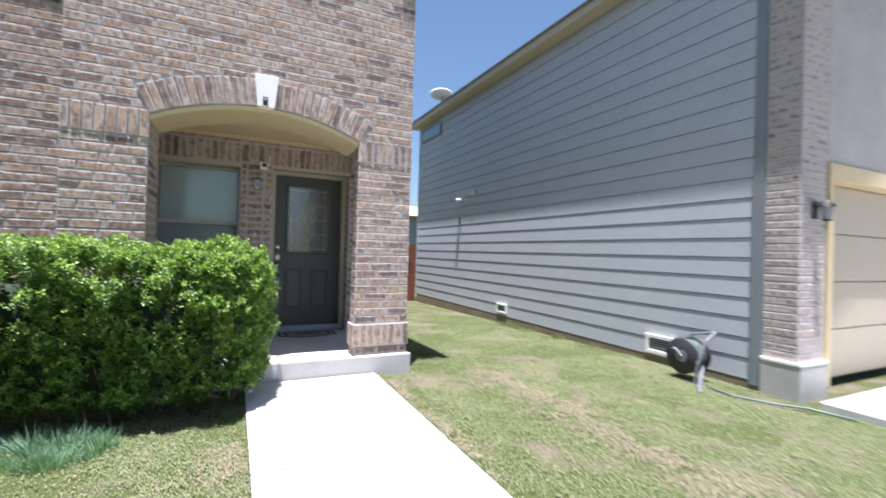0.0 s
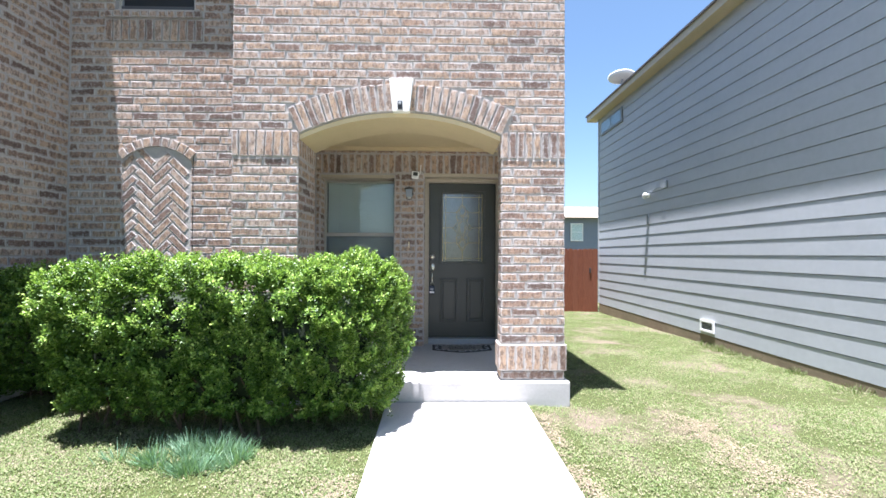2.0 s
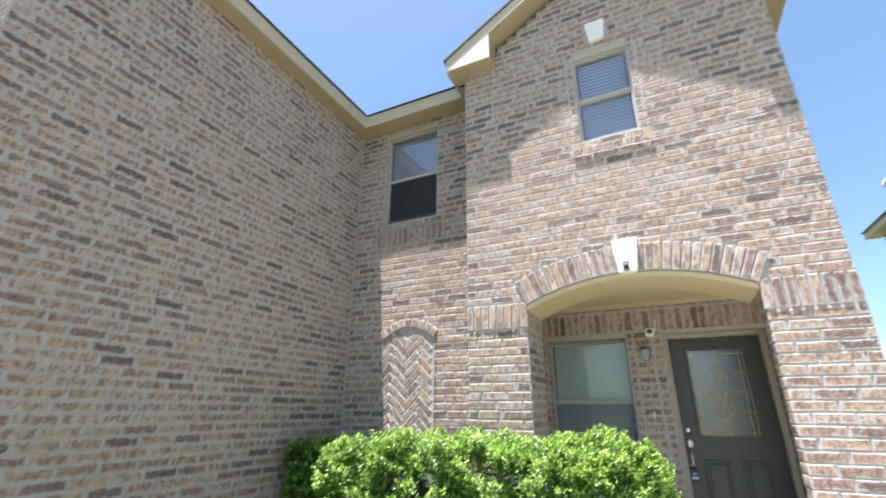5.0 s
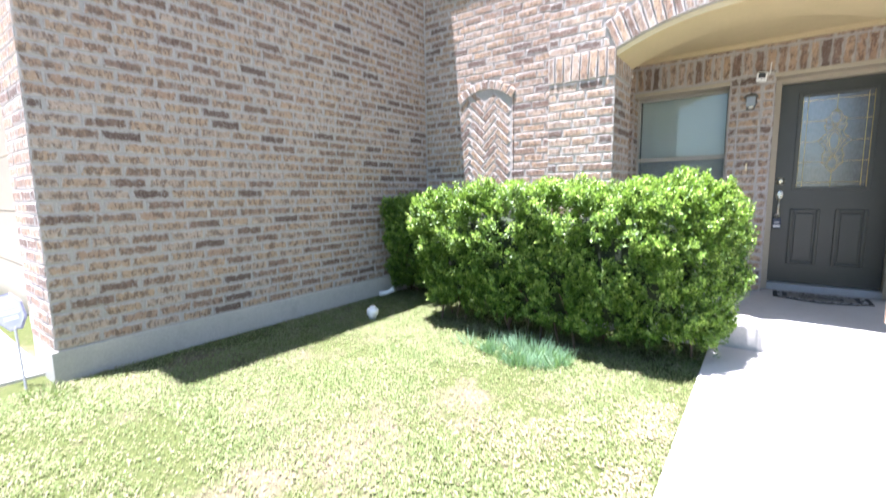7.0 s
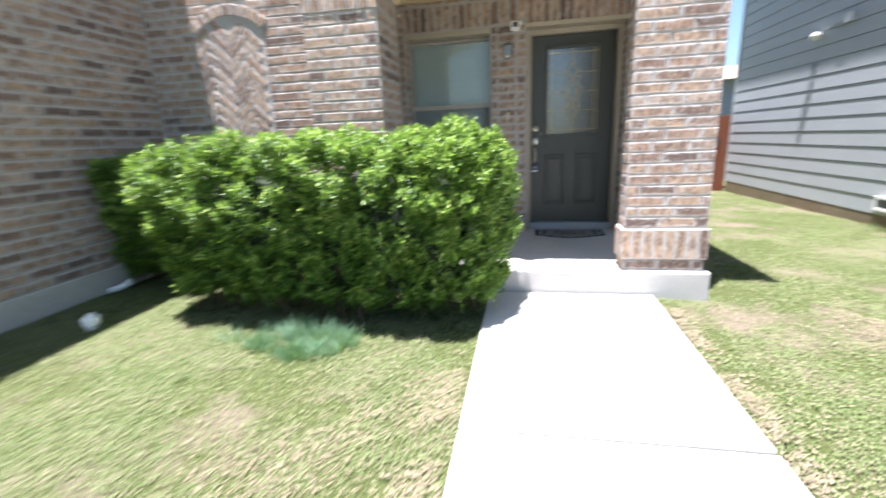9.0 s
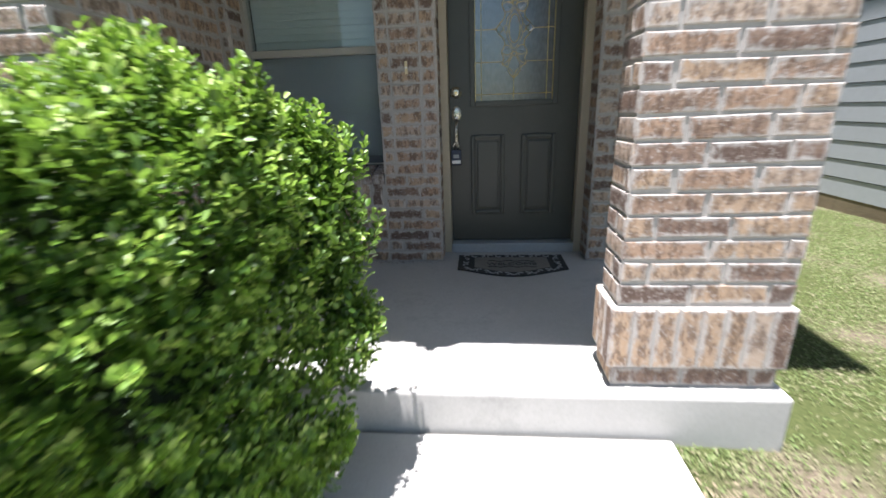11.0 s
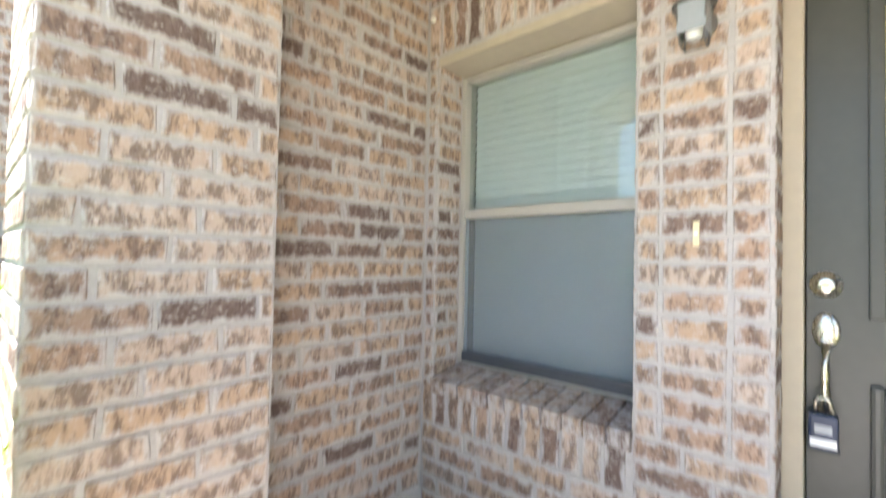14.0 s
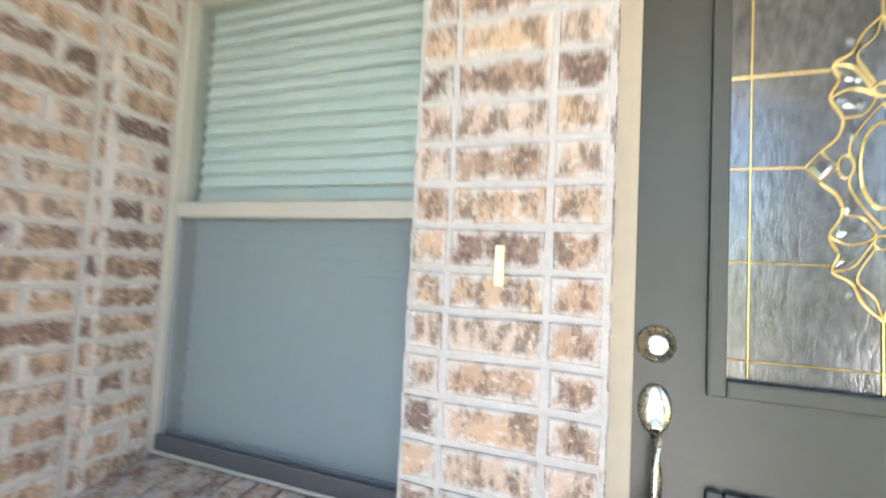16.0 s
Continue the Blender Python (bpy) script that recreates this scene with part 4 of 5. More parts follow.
part("brickmould", box(FX0 + 0.002, FX1 - 0.002, YD - 0.092, YD - 0.077, FZ1 - 0.04, FZ1 - 0.002, 0.005), TRIM, door)
part("lintel", box(FX0 + 0.002, FX1 - 0.002, PY + 0.004, YD - 0.094, FZ1 - 0.014, FZ1 - 0.002, 0.003), TRIM, door, "painted steel lintel")
part("lintel_cap", box(FX0 - 0.012, FX1 + 0.012, PY - 0.016, PY + 0.002, FZ1 - 0.018, FZ1 + 0.024, 0.005), TRIM, door)
part("threshold", box(DX0 - 0.004, DX1 + 0.004, YD - 0.085, YD + 0.06, 0.236, 0.305, 0.008), GREYP, door, "grey metal threshold")

# ---- lawn, hedge and tufts ----
def leaf_cloud(name, pos, direction, side, length, width, mat, parent=None, fold=0.25, rounded=False):
    """Many small leaves in one mesh, each folded along its middle. All arguments are arrays."""
    n = len(pos)
    up = np.cross(side, direction)

    def at(t, s, lift):
        return pos + direction * (length * t)[:, None] + side * (width * s)[:, None] + up * (width * lift)[:, None]
    if rounded:
        v = np.stack([pos, at(0.3, 0.34, fold * 0.6), at(0.62, 0.5, fold), at(0.9, 0.3, fold * 0.5), at(1.0, 0.0, -0.05), at(0.9, -0.3, fold * 0.5), at(0.62, -0.5, fold), at(0.3, -0.34, fold * 0.6)], 1).reshape(-1, 3)
        tri = [(0, 1, 2), (0, 2, 3), (0, 3, 4), (0, 4, 5), (0, 5, 6), (0, 6, 7)]
    else:
        v = np.stack([pos, at(0.5, 0.5, fold), at(1.0, 0.0, -0.2), at(0.5, -0.5, fold)], 1).reshape(-1, 3)
        tri = [(0, 1, 2), (0, 2, 3)]
    k = np.arange(n)[:, None] * (8 if rounded else 4)
    f = np.concatenate([k + np.array([q]) for q in tri], 0)
    me = bpy.data.meshes.new(name)
    me.vertices.add(len(v))
    me.vertices.foreach_set("co", v.astype(np.float32).ravel())
    me.loops.add(f.size)
    me.loops.foreach_set("vertex_index", f.astype(np.int32).ravel())
    me.polygons.add(len(f))
    me.polygons.foreach_set("loop_start", np.arange(0, f.size, 3, dtype=np.int32))
    me.update(calc_edges=True)
    me.validate()
    me.materials.append(mat)
    ob = new(name, me)
    if parent:
        ob.parent = parent
    return ob


def unit(a):
    return a / np.maximum(np.linalg.norm(a, axis=1, keepdims=True), 1e-6)


def patchiness(x, y):
    return noise.fractal(Vector((x * 1.3 + 3.1, y * 1.3, 0.0)), 0.8, 2.0, 4)


def lawn():
    rng = np.random.default_rng(11)
    pts = []
    # stretches of the plan with tufts per square metre
    for x0, x1, y0, y1, d in ((-5.0, -1.65, -3.9, 0.45, 17000), (-5.3, -1.65, -6.0, -3.9, 2500), (-0.38, 3.44, -4.2, 0.0, 11000), (0.03, 3.44, 0.0, 3.0, 5000),
                              (0.03, 3.44, 3.0, 8.2, 2200), (-0.38, 3.4, -8.7, -4.2, 500), (-5.3, -1.65, -8.7, -6.0, 400), (-1.66, -0.37, -8.7, -7.8, 300)):
        m = int((x1 - x0) * (y1 - y0) * d)
        x = rng.uniform(x0, x1, m)
        y = rng.uniform(y0, y1, m)
        for a, b, c in zip(x, y, rng.random(m)):
            p = patchiness(a, b)
            keep = 1.0 if p < 0.0 else max(0.22, 1.0 - p * 3.2)
            if c < keep and not (-2.9 < a < 0.03 and b > -0.08) and not (a < -3.1 and b > LY - 0.02):
                pts.append((a, b, ground_height(a, b)))
    pos = np.array(pts)
    n = len(pos)
    ang = rng.uniform(0, 2 * np.pi, n)
    clover = rng.random(n) < 0.55
    lift = np.where(clover, rng.uniform(0.05, 0.5, n), rng.uniform(0.4, 1.6, n))
    d = unit(np.stack([np.cos(ang), np.sin(ang), lift], 1))
    s = np.stack([-np.sin(ang), np.cos(ang), np.zeros(n)], 1)
    pos[:, 2] += np.where(clover, rng.uniform(0.004, 0.022, n), 0.0)
    length = np.where(clover, rng.uniform(0.007, 0.016, n), rng.uniform(0.015, 0.04, n))
    width = np.where(clover, length * rng.uniform(0.7, 1.0, n), rng.uniform(0.0025, 0.005, n))
    ob = leaf_cloud("lawn_grass", pos, d, s, length, width, GRASS)
    return tagged(ob, "short sunlit grass and clover with dry patches", "grass", kind="stuff")


lawn()


def straw():
    """Dry thatch lying in the worn strip towards the grey house and along the edges of the walk."""
    rng = np.random.default_rng(19)
    P = []
    for (x0, y0), (x1, y1), wide, n in (((0.92, -0.5), (0.92, -3.1), 0.15, 9000), ((1.0, -0.1), (1.0, -0.7), 0.12, 1800), ((-0.31, -3.6), (-0.31, -0.3), 0.05, 4200), ((-1.74, -3.6), (-1.76, -1.2), 0.07, 3200), ((-2.5, -2.4), (-1.9, -1.5), 0.2, 1800)):
        t = rng.random(n)
        x, y = x0 + (x1 - x0) * t + rng.normal(0, wide, n), y0 + (y1 - y0) * t + rng.normal(0, wide, n)
        for a, b in zip(x, y):
            if not -1.66 < a < -0.37 and patchiness(a * 2.2, b * 2.2) > -0.15:
                P.append((a, b, ground_height(a, b) + rng.uniform(0.012, 0.026)))
    P = np.array(P)
    n = len(P)
    ang = rng.uniform(0, 2 * np.pi, n)
    d = unit(np.stack([np.cos(ang), np.sin(ang), rng.uniform(-0.1, 0.25, n)], 1))
    s = np.stack([-np.sin(ang), np.cos(ang), np.zeros(n)], 1)
    ob = leaf_cloud("dry_grass", P, d, s, rng.uniform(0.012, 0.032, n), rng.uniform(0.004, 0.009, n), STRAW, fold=0.08)
    return tagged(ob, "matted dry straw and bare earth in worn lawn strips", "grass", kind="stuff")


STRAW = leaf_mat("dry_straw", [(0.1, (0.15, 0.115, 0.078)), (0.5, (0.25, 0.195, 0.135)), (0.9, (0.36, 0.29, 0.205))], 0.85, 0.1)
straw()


def hedge_surface(cx, cy, hx, hy, h, seed, rng, n, skew):
    """Points on and just under the skin of a clipped hedge that is wider above than below, with their outward normals."""
    u = rng.uniform(-1, 1, n * 2)
    face = rng.random(n * 2)
    a_front, a_top, a_end = 2 * hx * h, 4 * hx * hy, 2 * hy * h
    tot = 2 * a_front + a_top + 2 * a_end
    P, N = [], []
    w = rng.uniform(-1, 1, n * 2)
    for i in range(n):
        f = face[i] * tot
        if f < 2 * a_front:
            sgn = -1 if f < a_front * 1.25 else 1
            p = Vector((u[i], sgn, w[i]))
        elif f < 2 * a_front + a_top:
            p = Vector((u[i], w[i], 1))
        else:
            sgn = -1 if f < 2 * a_front + a_top + a_end else 1
            p = Vector((sgn, u[i], w[i]))
        # rounded box
        q = 7.0
        L = (abs(p.x) ** q + abs(p.y) ** q + abs(p.z) ** q) ** (1 / q)
        nrm = Vector((math.copysign(abs(p.x) ** 3, p.x) / hx, math.copysign(abs(p.y) ** 3, p.y) / hy, math.copysign(abs(p.z) ** 3, p.z) / (h / 2))).normalized()
        p = p / L
        z = (p.z + 1) / 2
        neck = 0.3 + 0.7 * min(1.0, (z / 0.5)) ** 0.8
        q3 = Vector((cx + p.x * hx * (0.95 + 0.05 * neck) + skew * max(p.x, 0.0) * p.y, cy + p.y * hy * neck, 0.15 + z * (h - 0.15)))
        lump = 0.09 * noise.noise(q3 * 2.4 + Vector((seed, 0, 0))) + 0.11 * noise.noise(q3 * 5.5 + Vector((0, seed, 0))) + 0.08 * noise.noise(q3 * 12) - 0.02
        P.append(q3 + nrm * lump)
        N.append(nrm)
    return np.array(P), np.array(N)


def hedge(cx, cy, hx, hy, h, n, seed, label, skew=0.0):
    """Leafy shoots growing out of the skin in clumps, with gaps between them that show the dark core."""
    rng = np.random.default_rng(seed)
    thing = holder("hedge", label, "hedge", at=(cx, cy, 0))
    off = np.array([cx, cy, 0.0])
    P, N = hedge_surface(cx, cy, hx, hy, h, seed, rng, n, skew)
    clump = np.array([noise.noise(Vector(p) * 5.0 + Vector((seed, 3, 1))) + 0.6 * noise.noise(Vector(p) * 11.0) for p in P])
    keep = clump > -0.2 + rng.normal(0, 0.1, n)
    P, N, clump = P[keep], N[keep], clump[keep]
    m = len(P)
    axis = unit(N * 0.75 + np.array([0, 0, 0.6]) + rng.normal(0, 0.3, (m, 3)))
    long = rng.uniform(0.07, 0.15, m) * (1 + 0.5 * np.clip(clump, 0, 1))
    root = P - axis * (long * 0.95)[:, None] - N * 0.02
    each = 16
    k = np.tile(np.arange(each), m)
    sp = np.repeat(np.arange(m), each)
    t = (k + rng.uniform(-0.3, 0.3, m * each)) / (each - 1)
    ref = unit(np.cross(axis, rng.normal(0, 1, (m, 3))))
    ref2 = np.cross(axis, ref)
    ang = k * 2.4 + rng.normal(0, 0.3, m * each)
    radial = ref[sp] * np.cos(ang)[:, None] + ref2[sp] * np.sin(ang)[:, None]
    pos = root[sp] + axis[sp] * (long[sp] * t)[:, None] + radial * 0.004
    d = unit(radial * (1.0 - 0.45 * t)[:, None] + axis[sp] * (0.3 + 0.5 * t)[:, None] + rng.normal(0, 0.25, (m * each, 3)))
    s = unit(np.cross(d, axis[sp] + np.array([0, 0, 0.35]) + rng.normal(0, 0.3, (m * each, 3))))
    length = rng.uniform(0.019, 0.033, m * each) * (1.08 - 0.3 * t)
    tip = (t > 0.62) & (rng.random(m)[sp] < 0.75)
    for sel, mat, name, words in ((~tip, HEDGE, "foliage", "small glossy dark green leaves"), (tip, HEDGE_TIP, "young_foliage", "fresh yellow-green leaves at the shoot tips")):
        fol = leaf_cloud(name, pos[sel] - off, d[sel], s[sel], length[sel], length[sel] * rng.uniform(0.58, 0.76, int(sel.sum())), mat, thing, rounded=True)
        tagged(fol, words, kind="stuff")
    # older leaves deeper inside
    q = rng.integers(0, m, m * 4)
    deep = P[q] - N[q] * rng.uniform(0.09, 0.2, m * 4)[:, None] + rng.normal(0, 0.03, (m * 4, 3))
    dd = unit(N[q] * 0.5 + rng.normal(0, 0.7, (m * 4, 3)))
    ls = rng.uniform(0.018, 0.03, m * 4)
    ins = leaf_cloud("inner_foliage", deep - off, dd, unit(np.cross(dd, rng.normal(0, 1, (m * 4, 3)))), ls, ls * 0.65, HEDGE, thing, rounded=True)
    tagged(ins, "older dark leaves inside the hedge", kind="stuff")
    # solid dark core, added to block light and stand for the shade inside
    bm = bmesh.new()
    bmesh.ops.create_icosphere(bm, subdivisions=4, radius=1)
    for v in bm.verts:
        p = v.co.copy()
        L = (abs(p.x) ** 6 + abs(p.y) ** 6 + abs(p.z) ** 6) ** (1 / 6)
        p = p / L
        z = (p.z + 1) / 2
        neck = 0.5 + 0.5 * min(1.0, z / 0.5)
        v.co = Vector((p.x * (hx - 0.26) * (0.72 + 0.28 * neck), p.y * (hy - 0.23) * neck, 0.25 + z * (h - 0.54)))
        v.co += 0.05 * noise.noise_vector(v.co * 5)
    part("core", bm, CORE_SHADE, thing)
    bm = bmesh.new()
    r2 = random.Random(seed)
    for i in range(int(hx * 16)):
        x = r2.uniform(-hx * 0.85, hx * 0.85)
        y = r2.uniform(-hy * 0.4, hy * 0.4)
        tube_into(bm, [(x, y, -0.02), (x + r2.uniform(-0.06, 0.06), y + r2.uniform(-0.1, 0.1), 0.2), (x + r2.uniform(-0.15, 0.15), y + r2.uniform(-0.25, 0.25), 0.5)], 0.012, 6, 0.005)
    tagged(part("stem", bm, TWIG, thing), "thin brown stems", kind="stuff")
    return thing


# near-black green: the hedge's inner shade is put into this colour
CORE_SHADE = leaf_mat("dark_core_shade", [(0.2, (0.01, 0.018, 0.006)), (0.8, (0.025, 0.04, 0.012))], 0.8, 0.05)
hedge(-2.785, -0.58, 1.285, 0.47, 1.37, 8600, 5, "clipped boxwood hedge with bright sunlit leaves beside the porch", 0.17)
hedge(-4.55, -0.08, 0.42, 0.46, 1.3, 2300, 8, "dark shaded bush in the corner by the garage wall")


def tuft(cx, cy, r, n, hmax, seed, mat, label):
    rng = np.random.default_rng(seed)
    rad = np.sqrt(rng.random(n)) * r
    a = rng.uniform(0, 2 * np.pi, n)
    pos = np.stack([cx + rad * np.cos(a) * 1.25, cy + rad * np.sin(a) * 0.8, np.zeros(n)], 1)
    pos[:, 2] = [ground_height(x, y) - 0.005 for x, y, _ in pos]
    lean = unit(np.stack([np.cos(a) * rad / r * 1.1 + rng.normal(0, 0.35, n), np.sin(a) * rad / r * 0.8 + rng.normal(0, 0.35, n), rng.uniform(0.6, 1.4, n)], 1))
    s = unit(np.cross(lean, rng.normal(0, 1, (n, 3))))
    ob = leaf_cloud("grass_tuft", pos, lean, s, rng.uniform(0.4, 1.0, n) * hmax * (1 - 0.4 * rad / r), rng.uniform(0.004, 0.008, n), mat)
    return tagged(ob, label, "grass", kind="stuff")




def ragged_tuft():
    """A loose patch of fine blue-green grass made of several leaning tussocks."""
    rng = np.random.default_rng(3)
    P, D, L = [], [], []
    for i in range(34):
        a, r = rng.uniform(0, 2 * np.pi), np.sqrt(rng.random())
        cx, cy = -2.87 + 0.44 * r * np.cos(a), -1.09 + 0.2 * r * np.sin(a) + 0.04 * np.cos(3 * a)
        k = int(rng.uniform(45, 95))
        reach = rng.uniform(0.13, 0.25) * (1.15 - 0.5 * r)
        b = rng.uniform(0, 2 * np.pi, k)
        rr = np.abs(rng.normal(0, 0.035, k))
        x, y = cx + rr * np.cos(b), cy + rr * np.sin(b)
        P.append(np.stack([x, y, [ground_height(u, v) - 0.004 for u, v in zip(x, y)]], 1))
        lean = rng.normal(0, 0.35, 2)
        D.append(np.stack([lean[0] + np.cos(b) * 0.55 + rng.normal(0, 0.2, k), lean[1] + np.sin(b) * 0.55 + rng.normal(0, 0.2, k), rng.uniform(0.55, 1.5, k)], 1))
        L.append(rng.uniform(0.45, 1.0, k) * reach)
    P, D, L = np.concatenate(P), unit(np.concatenate(D)), np.concatenate(L)
    ob = leaf_cloud("grass_tuft", P, D, unit(np.cross(D, rng.normal(0, 1, D.shape))), L, rng.uniform(0.003, 0.006, len(P)), BLUEGRASS)
    return tagged(ob, "soft blue-green grass tuft before the hedge", "grass", kind="stuff")


ragged_tuft()
rw = random.Random(8)
for y in (2.2, 2.5, 2.75, 3.0, 3.3, 1.4, 0.6):
    tuft(3.38 - rw.uniform(0.0, 0.08), y, rw.uniform(0.09, 0.17), 160, rw.uniform(0.12, 0.22), int(y * 10), GRASS, "weeds growing along the foundation of the grey house")
tuft(-4.85, -3.5, 0.16, 220, 0.12, 31, GRASS, "weeds at the foot of the garage corner")

# ---- things on the porch ----
def text_mesh(words, size, depth, m, mat, parent, name="lettering"):
    cu = bpy.data.curves.new(name, "FONT")
    cu.body, cu.size, cu.extrude, cu.align_x, cu.align_y = words, size, depth, "CENTER", "CENTER"
    tmp = bpy.data.objects.new(name, cu)
    me = bpy.data.meshes.new_from_object(tmp)
    bpy.data.objects.remove(tmp)
    me.materials.clear()
    me.materials.append(mat)
    ob = new(name, me)
    ob.matrix_basis = m
    ob.parent = parent
    return ob


def door_mat():
    m = holder("doormat", "black rubber doormat with curved front and grey welcome panel", "doormat", at=(-0.876, 1.345, 0.237))
    def outline(s, w=0.365, n=14):
        pts = [(-w * s, 0.2 * s), (w * s, 0.2 * s), (w * s * 1.0, -0.09 * s)]
        for i in range(1, n):
            t = i / n
            x = w * s * (1 - 2 * t)
            pts.append((x, -0.09 * s - 0.125 * s * math.sin(math.pi * t) ** 1.3))
        pts.append((-w * s, -0.09 * s))
        return pts
    part("border", prism(outline(1.0), "z", 0.0, 0.008), RUBBER, m)
    part("panel", prism(outline(0.69), "z", 0.0082, 0.011), MATGREY, m, "worn grey carpet panel")
    text_mesh("WELCOME", 0.07, 0.001, Matrix.Translation((0, -0.005, 0.0122)), RUBBER, m)
    for zz in (0.055, -0.06):
        part("scroll", tube([(-0.16 + 0.016 * i, zz + 0.01 * math.sin(i * 0.9), 0.0125) for i in range(21)], 0.003, 6), RUBBER, m)
    # scrolls of the border
    out = outline(0.85)
    arc = bmesh.new()
    tube_into(arc, [(0.018 * math.cos(a), 0.018 * math.sin(a), 0) for a in [math.pi * (0.1 + 0.12 * i) for i in range(11)]], 0.004, 6)
    me = bpy.data.meshes.new("relief")
    arc.to_mesh(me)
    arc.free()
    me.materials.append(RELIEF)
    ring = []
    for p, q in zip(out, out[1:] + out[:1]):
        L = math.hypot(q[0] - p[0], q[1] - p[1])
        k = max(1, round(L / 0.055))
        ring += [(p[0] + (q[0] - p[0]) * i / k, p[1] + (q[1] - p[1]) * i / k) for i in range(k)]
    for i, (x, y) in enumerate(ring):
        o = new("relief", me)
        o.parent = m
        o.matrix_basis = Matrix.Translation((x, y, 0.009)) @ Matrix.Rotation(i * 2.1, 4, "Z")
    return m


MATGREY = plain("worn_mat_fibre", (0.21, 0.19, 0.165), 0.95, var=0.25, scale=90, bump=0.5)
RELIEF = plain("worn_rubber_relief", (0.36, 0.36, 0.36), 0.6, var=0.2, scale=80, bump=0.2)
door_mat()

def on_door(x, z, y=None):
    """A frame whose z axis looks out of the door."""
    return Matrix.Translation((x, YD if y is None else y, z)) @ FLIP


hardware_x = -1.247
bolt = part("deadbolt", lathe([(0.04, 0.0), (0.04, 0.006), (0.036, 0.012), (0.024, 0.016), (0.024, 0.022), (0.018, 0.024), (0.0005, 0.024)], 28, on_door(hardware_x, 1.37)), NICKEL, door, "satin nickel deadbolt", True)
part("keyhole", lathe([(0.01, 0.0245), (0.01, 0.026), (0.0005, 0.026)], 16, on_door(hardware_x, 1.37)), BRASS, bolt)
esc = lathe([(0.034, 0.0), (0.034, 0.005), (0.029, 0.011), (0.015, 0.014), (0.0005, 0.0145)], 28)
esc.transform(on_door(hardware_x, 1.23) @ Matrix.Diagonal((1.0, 1.6, 1, 1)))
hs = part("handle_set", esc, NICKEL, door, "satin nickel oval handle plate", True)
part("thumb_latch", box(hardware_x - 0.012, hardware_x + 0.012, YD - 0.05, YD - 0.012, 1.2, 1.207, 0.003), NICKEL, hs)
part("grip", tube([(hardware_x, YD - 0.012, 1.195), (hardware_x, YD - 0.045, 1.175), (hardware_x, YD - 0.058, 1.12), (hardware_x, YD - 0.055, 1.05), (hardware_x, YD - 0.04, 1.0), (hardware_x, YD - 0.003, 0.985)], 0.011, 12), NICKEL, hs, "", True)
part("foot_plate", lathe([(0.02, 0.0), (0.018, 0.006), (0.0005, 0.007)], 20, on_door(hardware_x, 0.985)), NICKEL, hs, "", True)


def lock_box():
    b = holder("lockbox", "dark blue key lockbox with white label on the handle", "lockbox", at=(hardware_x - 0.005, YD - 0.062, 0.885))
    part("body", box(-0.034, 0.034, -0.016, 0.022, 0.0, 0.105, 0.008), NAVY, b)
    part("bumper", box(-0.037, 0.037, -0.014, 0.02, -0.003, 0.012, 0.004), BLACK, b)
    part("shackle", tube([(-0.018, 0.0, 0.1), (-0.018, 0.0, 0.135), (-0.01, 0.0, 0.15), (0.01, 0.0, 0.15), (0.018, 0.0, 0.135), (0.018, 0.0, 0.1)], 0.005, 10), NICKEL, b, "", True)
    part("label", box(-0.03, 0.03, -0.0185, -0.0165, 0.012, 0.034), WHITE, b)
    part("keypad", box(-0.02, 0.02, -0.019, -0.0165, 0.05, 0.075, 0.001), GREYP, b)
    return b


NAVY = plain("navy_plastic", (0.018, 0.028, 0.06), 0.45, var=0.15, scale=60, bump=0.05)
lock_box()

# leaded glass in the door
CX, CZ = (LX0 + LX1) / 2, (LZ0 + LZ1) / 2
YG = YD + 0.010


def came(pts, r=0.0022, label=""):
    part("came", tube([(x, YG, z) for x, z in pts], r, 6), BRASS, lite, label)


def loop(cx, cz, rx, rz, n=18, turn=0.0):
    c, s = math.cos(turn), math.sin(turn)
    return [(cx + rx * math.cos(2 * math.pi * i / n) * c - rz * math.sin(2 * math.pi * i / n) * s, cz + rx * math.cos(2 * math.pi * i / n) * s + rz * math.sin(2 * math.pi * i / n) * c) for i in range(n + 1)]


def smooth_line(knots, n=6):
    """A Catmull-Rom curve through the knots."""
    k = [Vector(p) for p in knots]
    k = [2 * k[0] - k[1]] + k + [2 * k[-1] - k[-2]]
    out = []
    for a, b, c, d in zip(k, k[1:], k[2:], k[3:]):
        for i in range(n):
            t = i / n
            v = 0.5 * (2 * b + (c - a) * t + (2 * a - 5 * b + 4 * c - d) * t * t + (3 * b - a - 3 * c + d) * t ** 3)
            out.append((v.x, v.y))
    return out + [tuple(k[-2])]


BO = 0.048
came([(LX0 + BO, LZ0 + 0.01), (LX0 + BO, LZ1 - 0.01)])
came([(LX1 - BO, LZ0 + 0.01), (LX1 - BO, LZ1 - 0.01)])
came([(LX0 + 0.01, LZ0 + BO), (LX1 - 0.01, LZ0 + BO)])
came([(LX0 + 0.01, LZ1 - BO), (LX1 - 0.01, LZ1 - BO)])
for sx, edge in ((-1, LX0 + 0.006), (1, LX1 - 0.006)):
    for dz, reach in ((0.2, 0.083), (0.0, 0.125), (-0.2, 0.083)):
        came([(edge, CZ + dz), (CX + sx * reach, CZ + dz)])
came([(CX, LZ1 - 0.006), (CX, CZ + 0.305)])
came([(CX, LZ0 + 0.006), (CX, CZ - 0.305)])
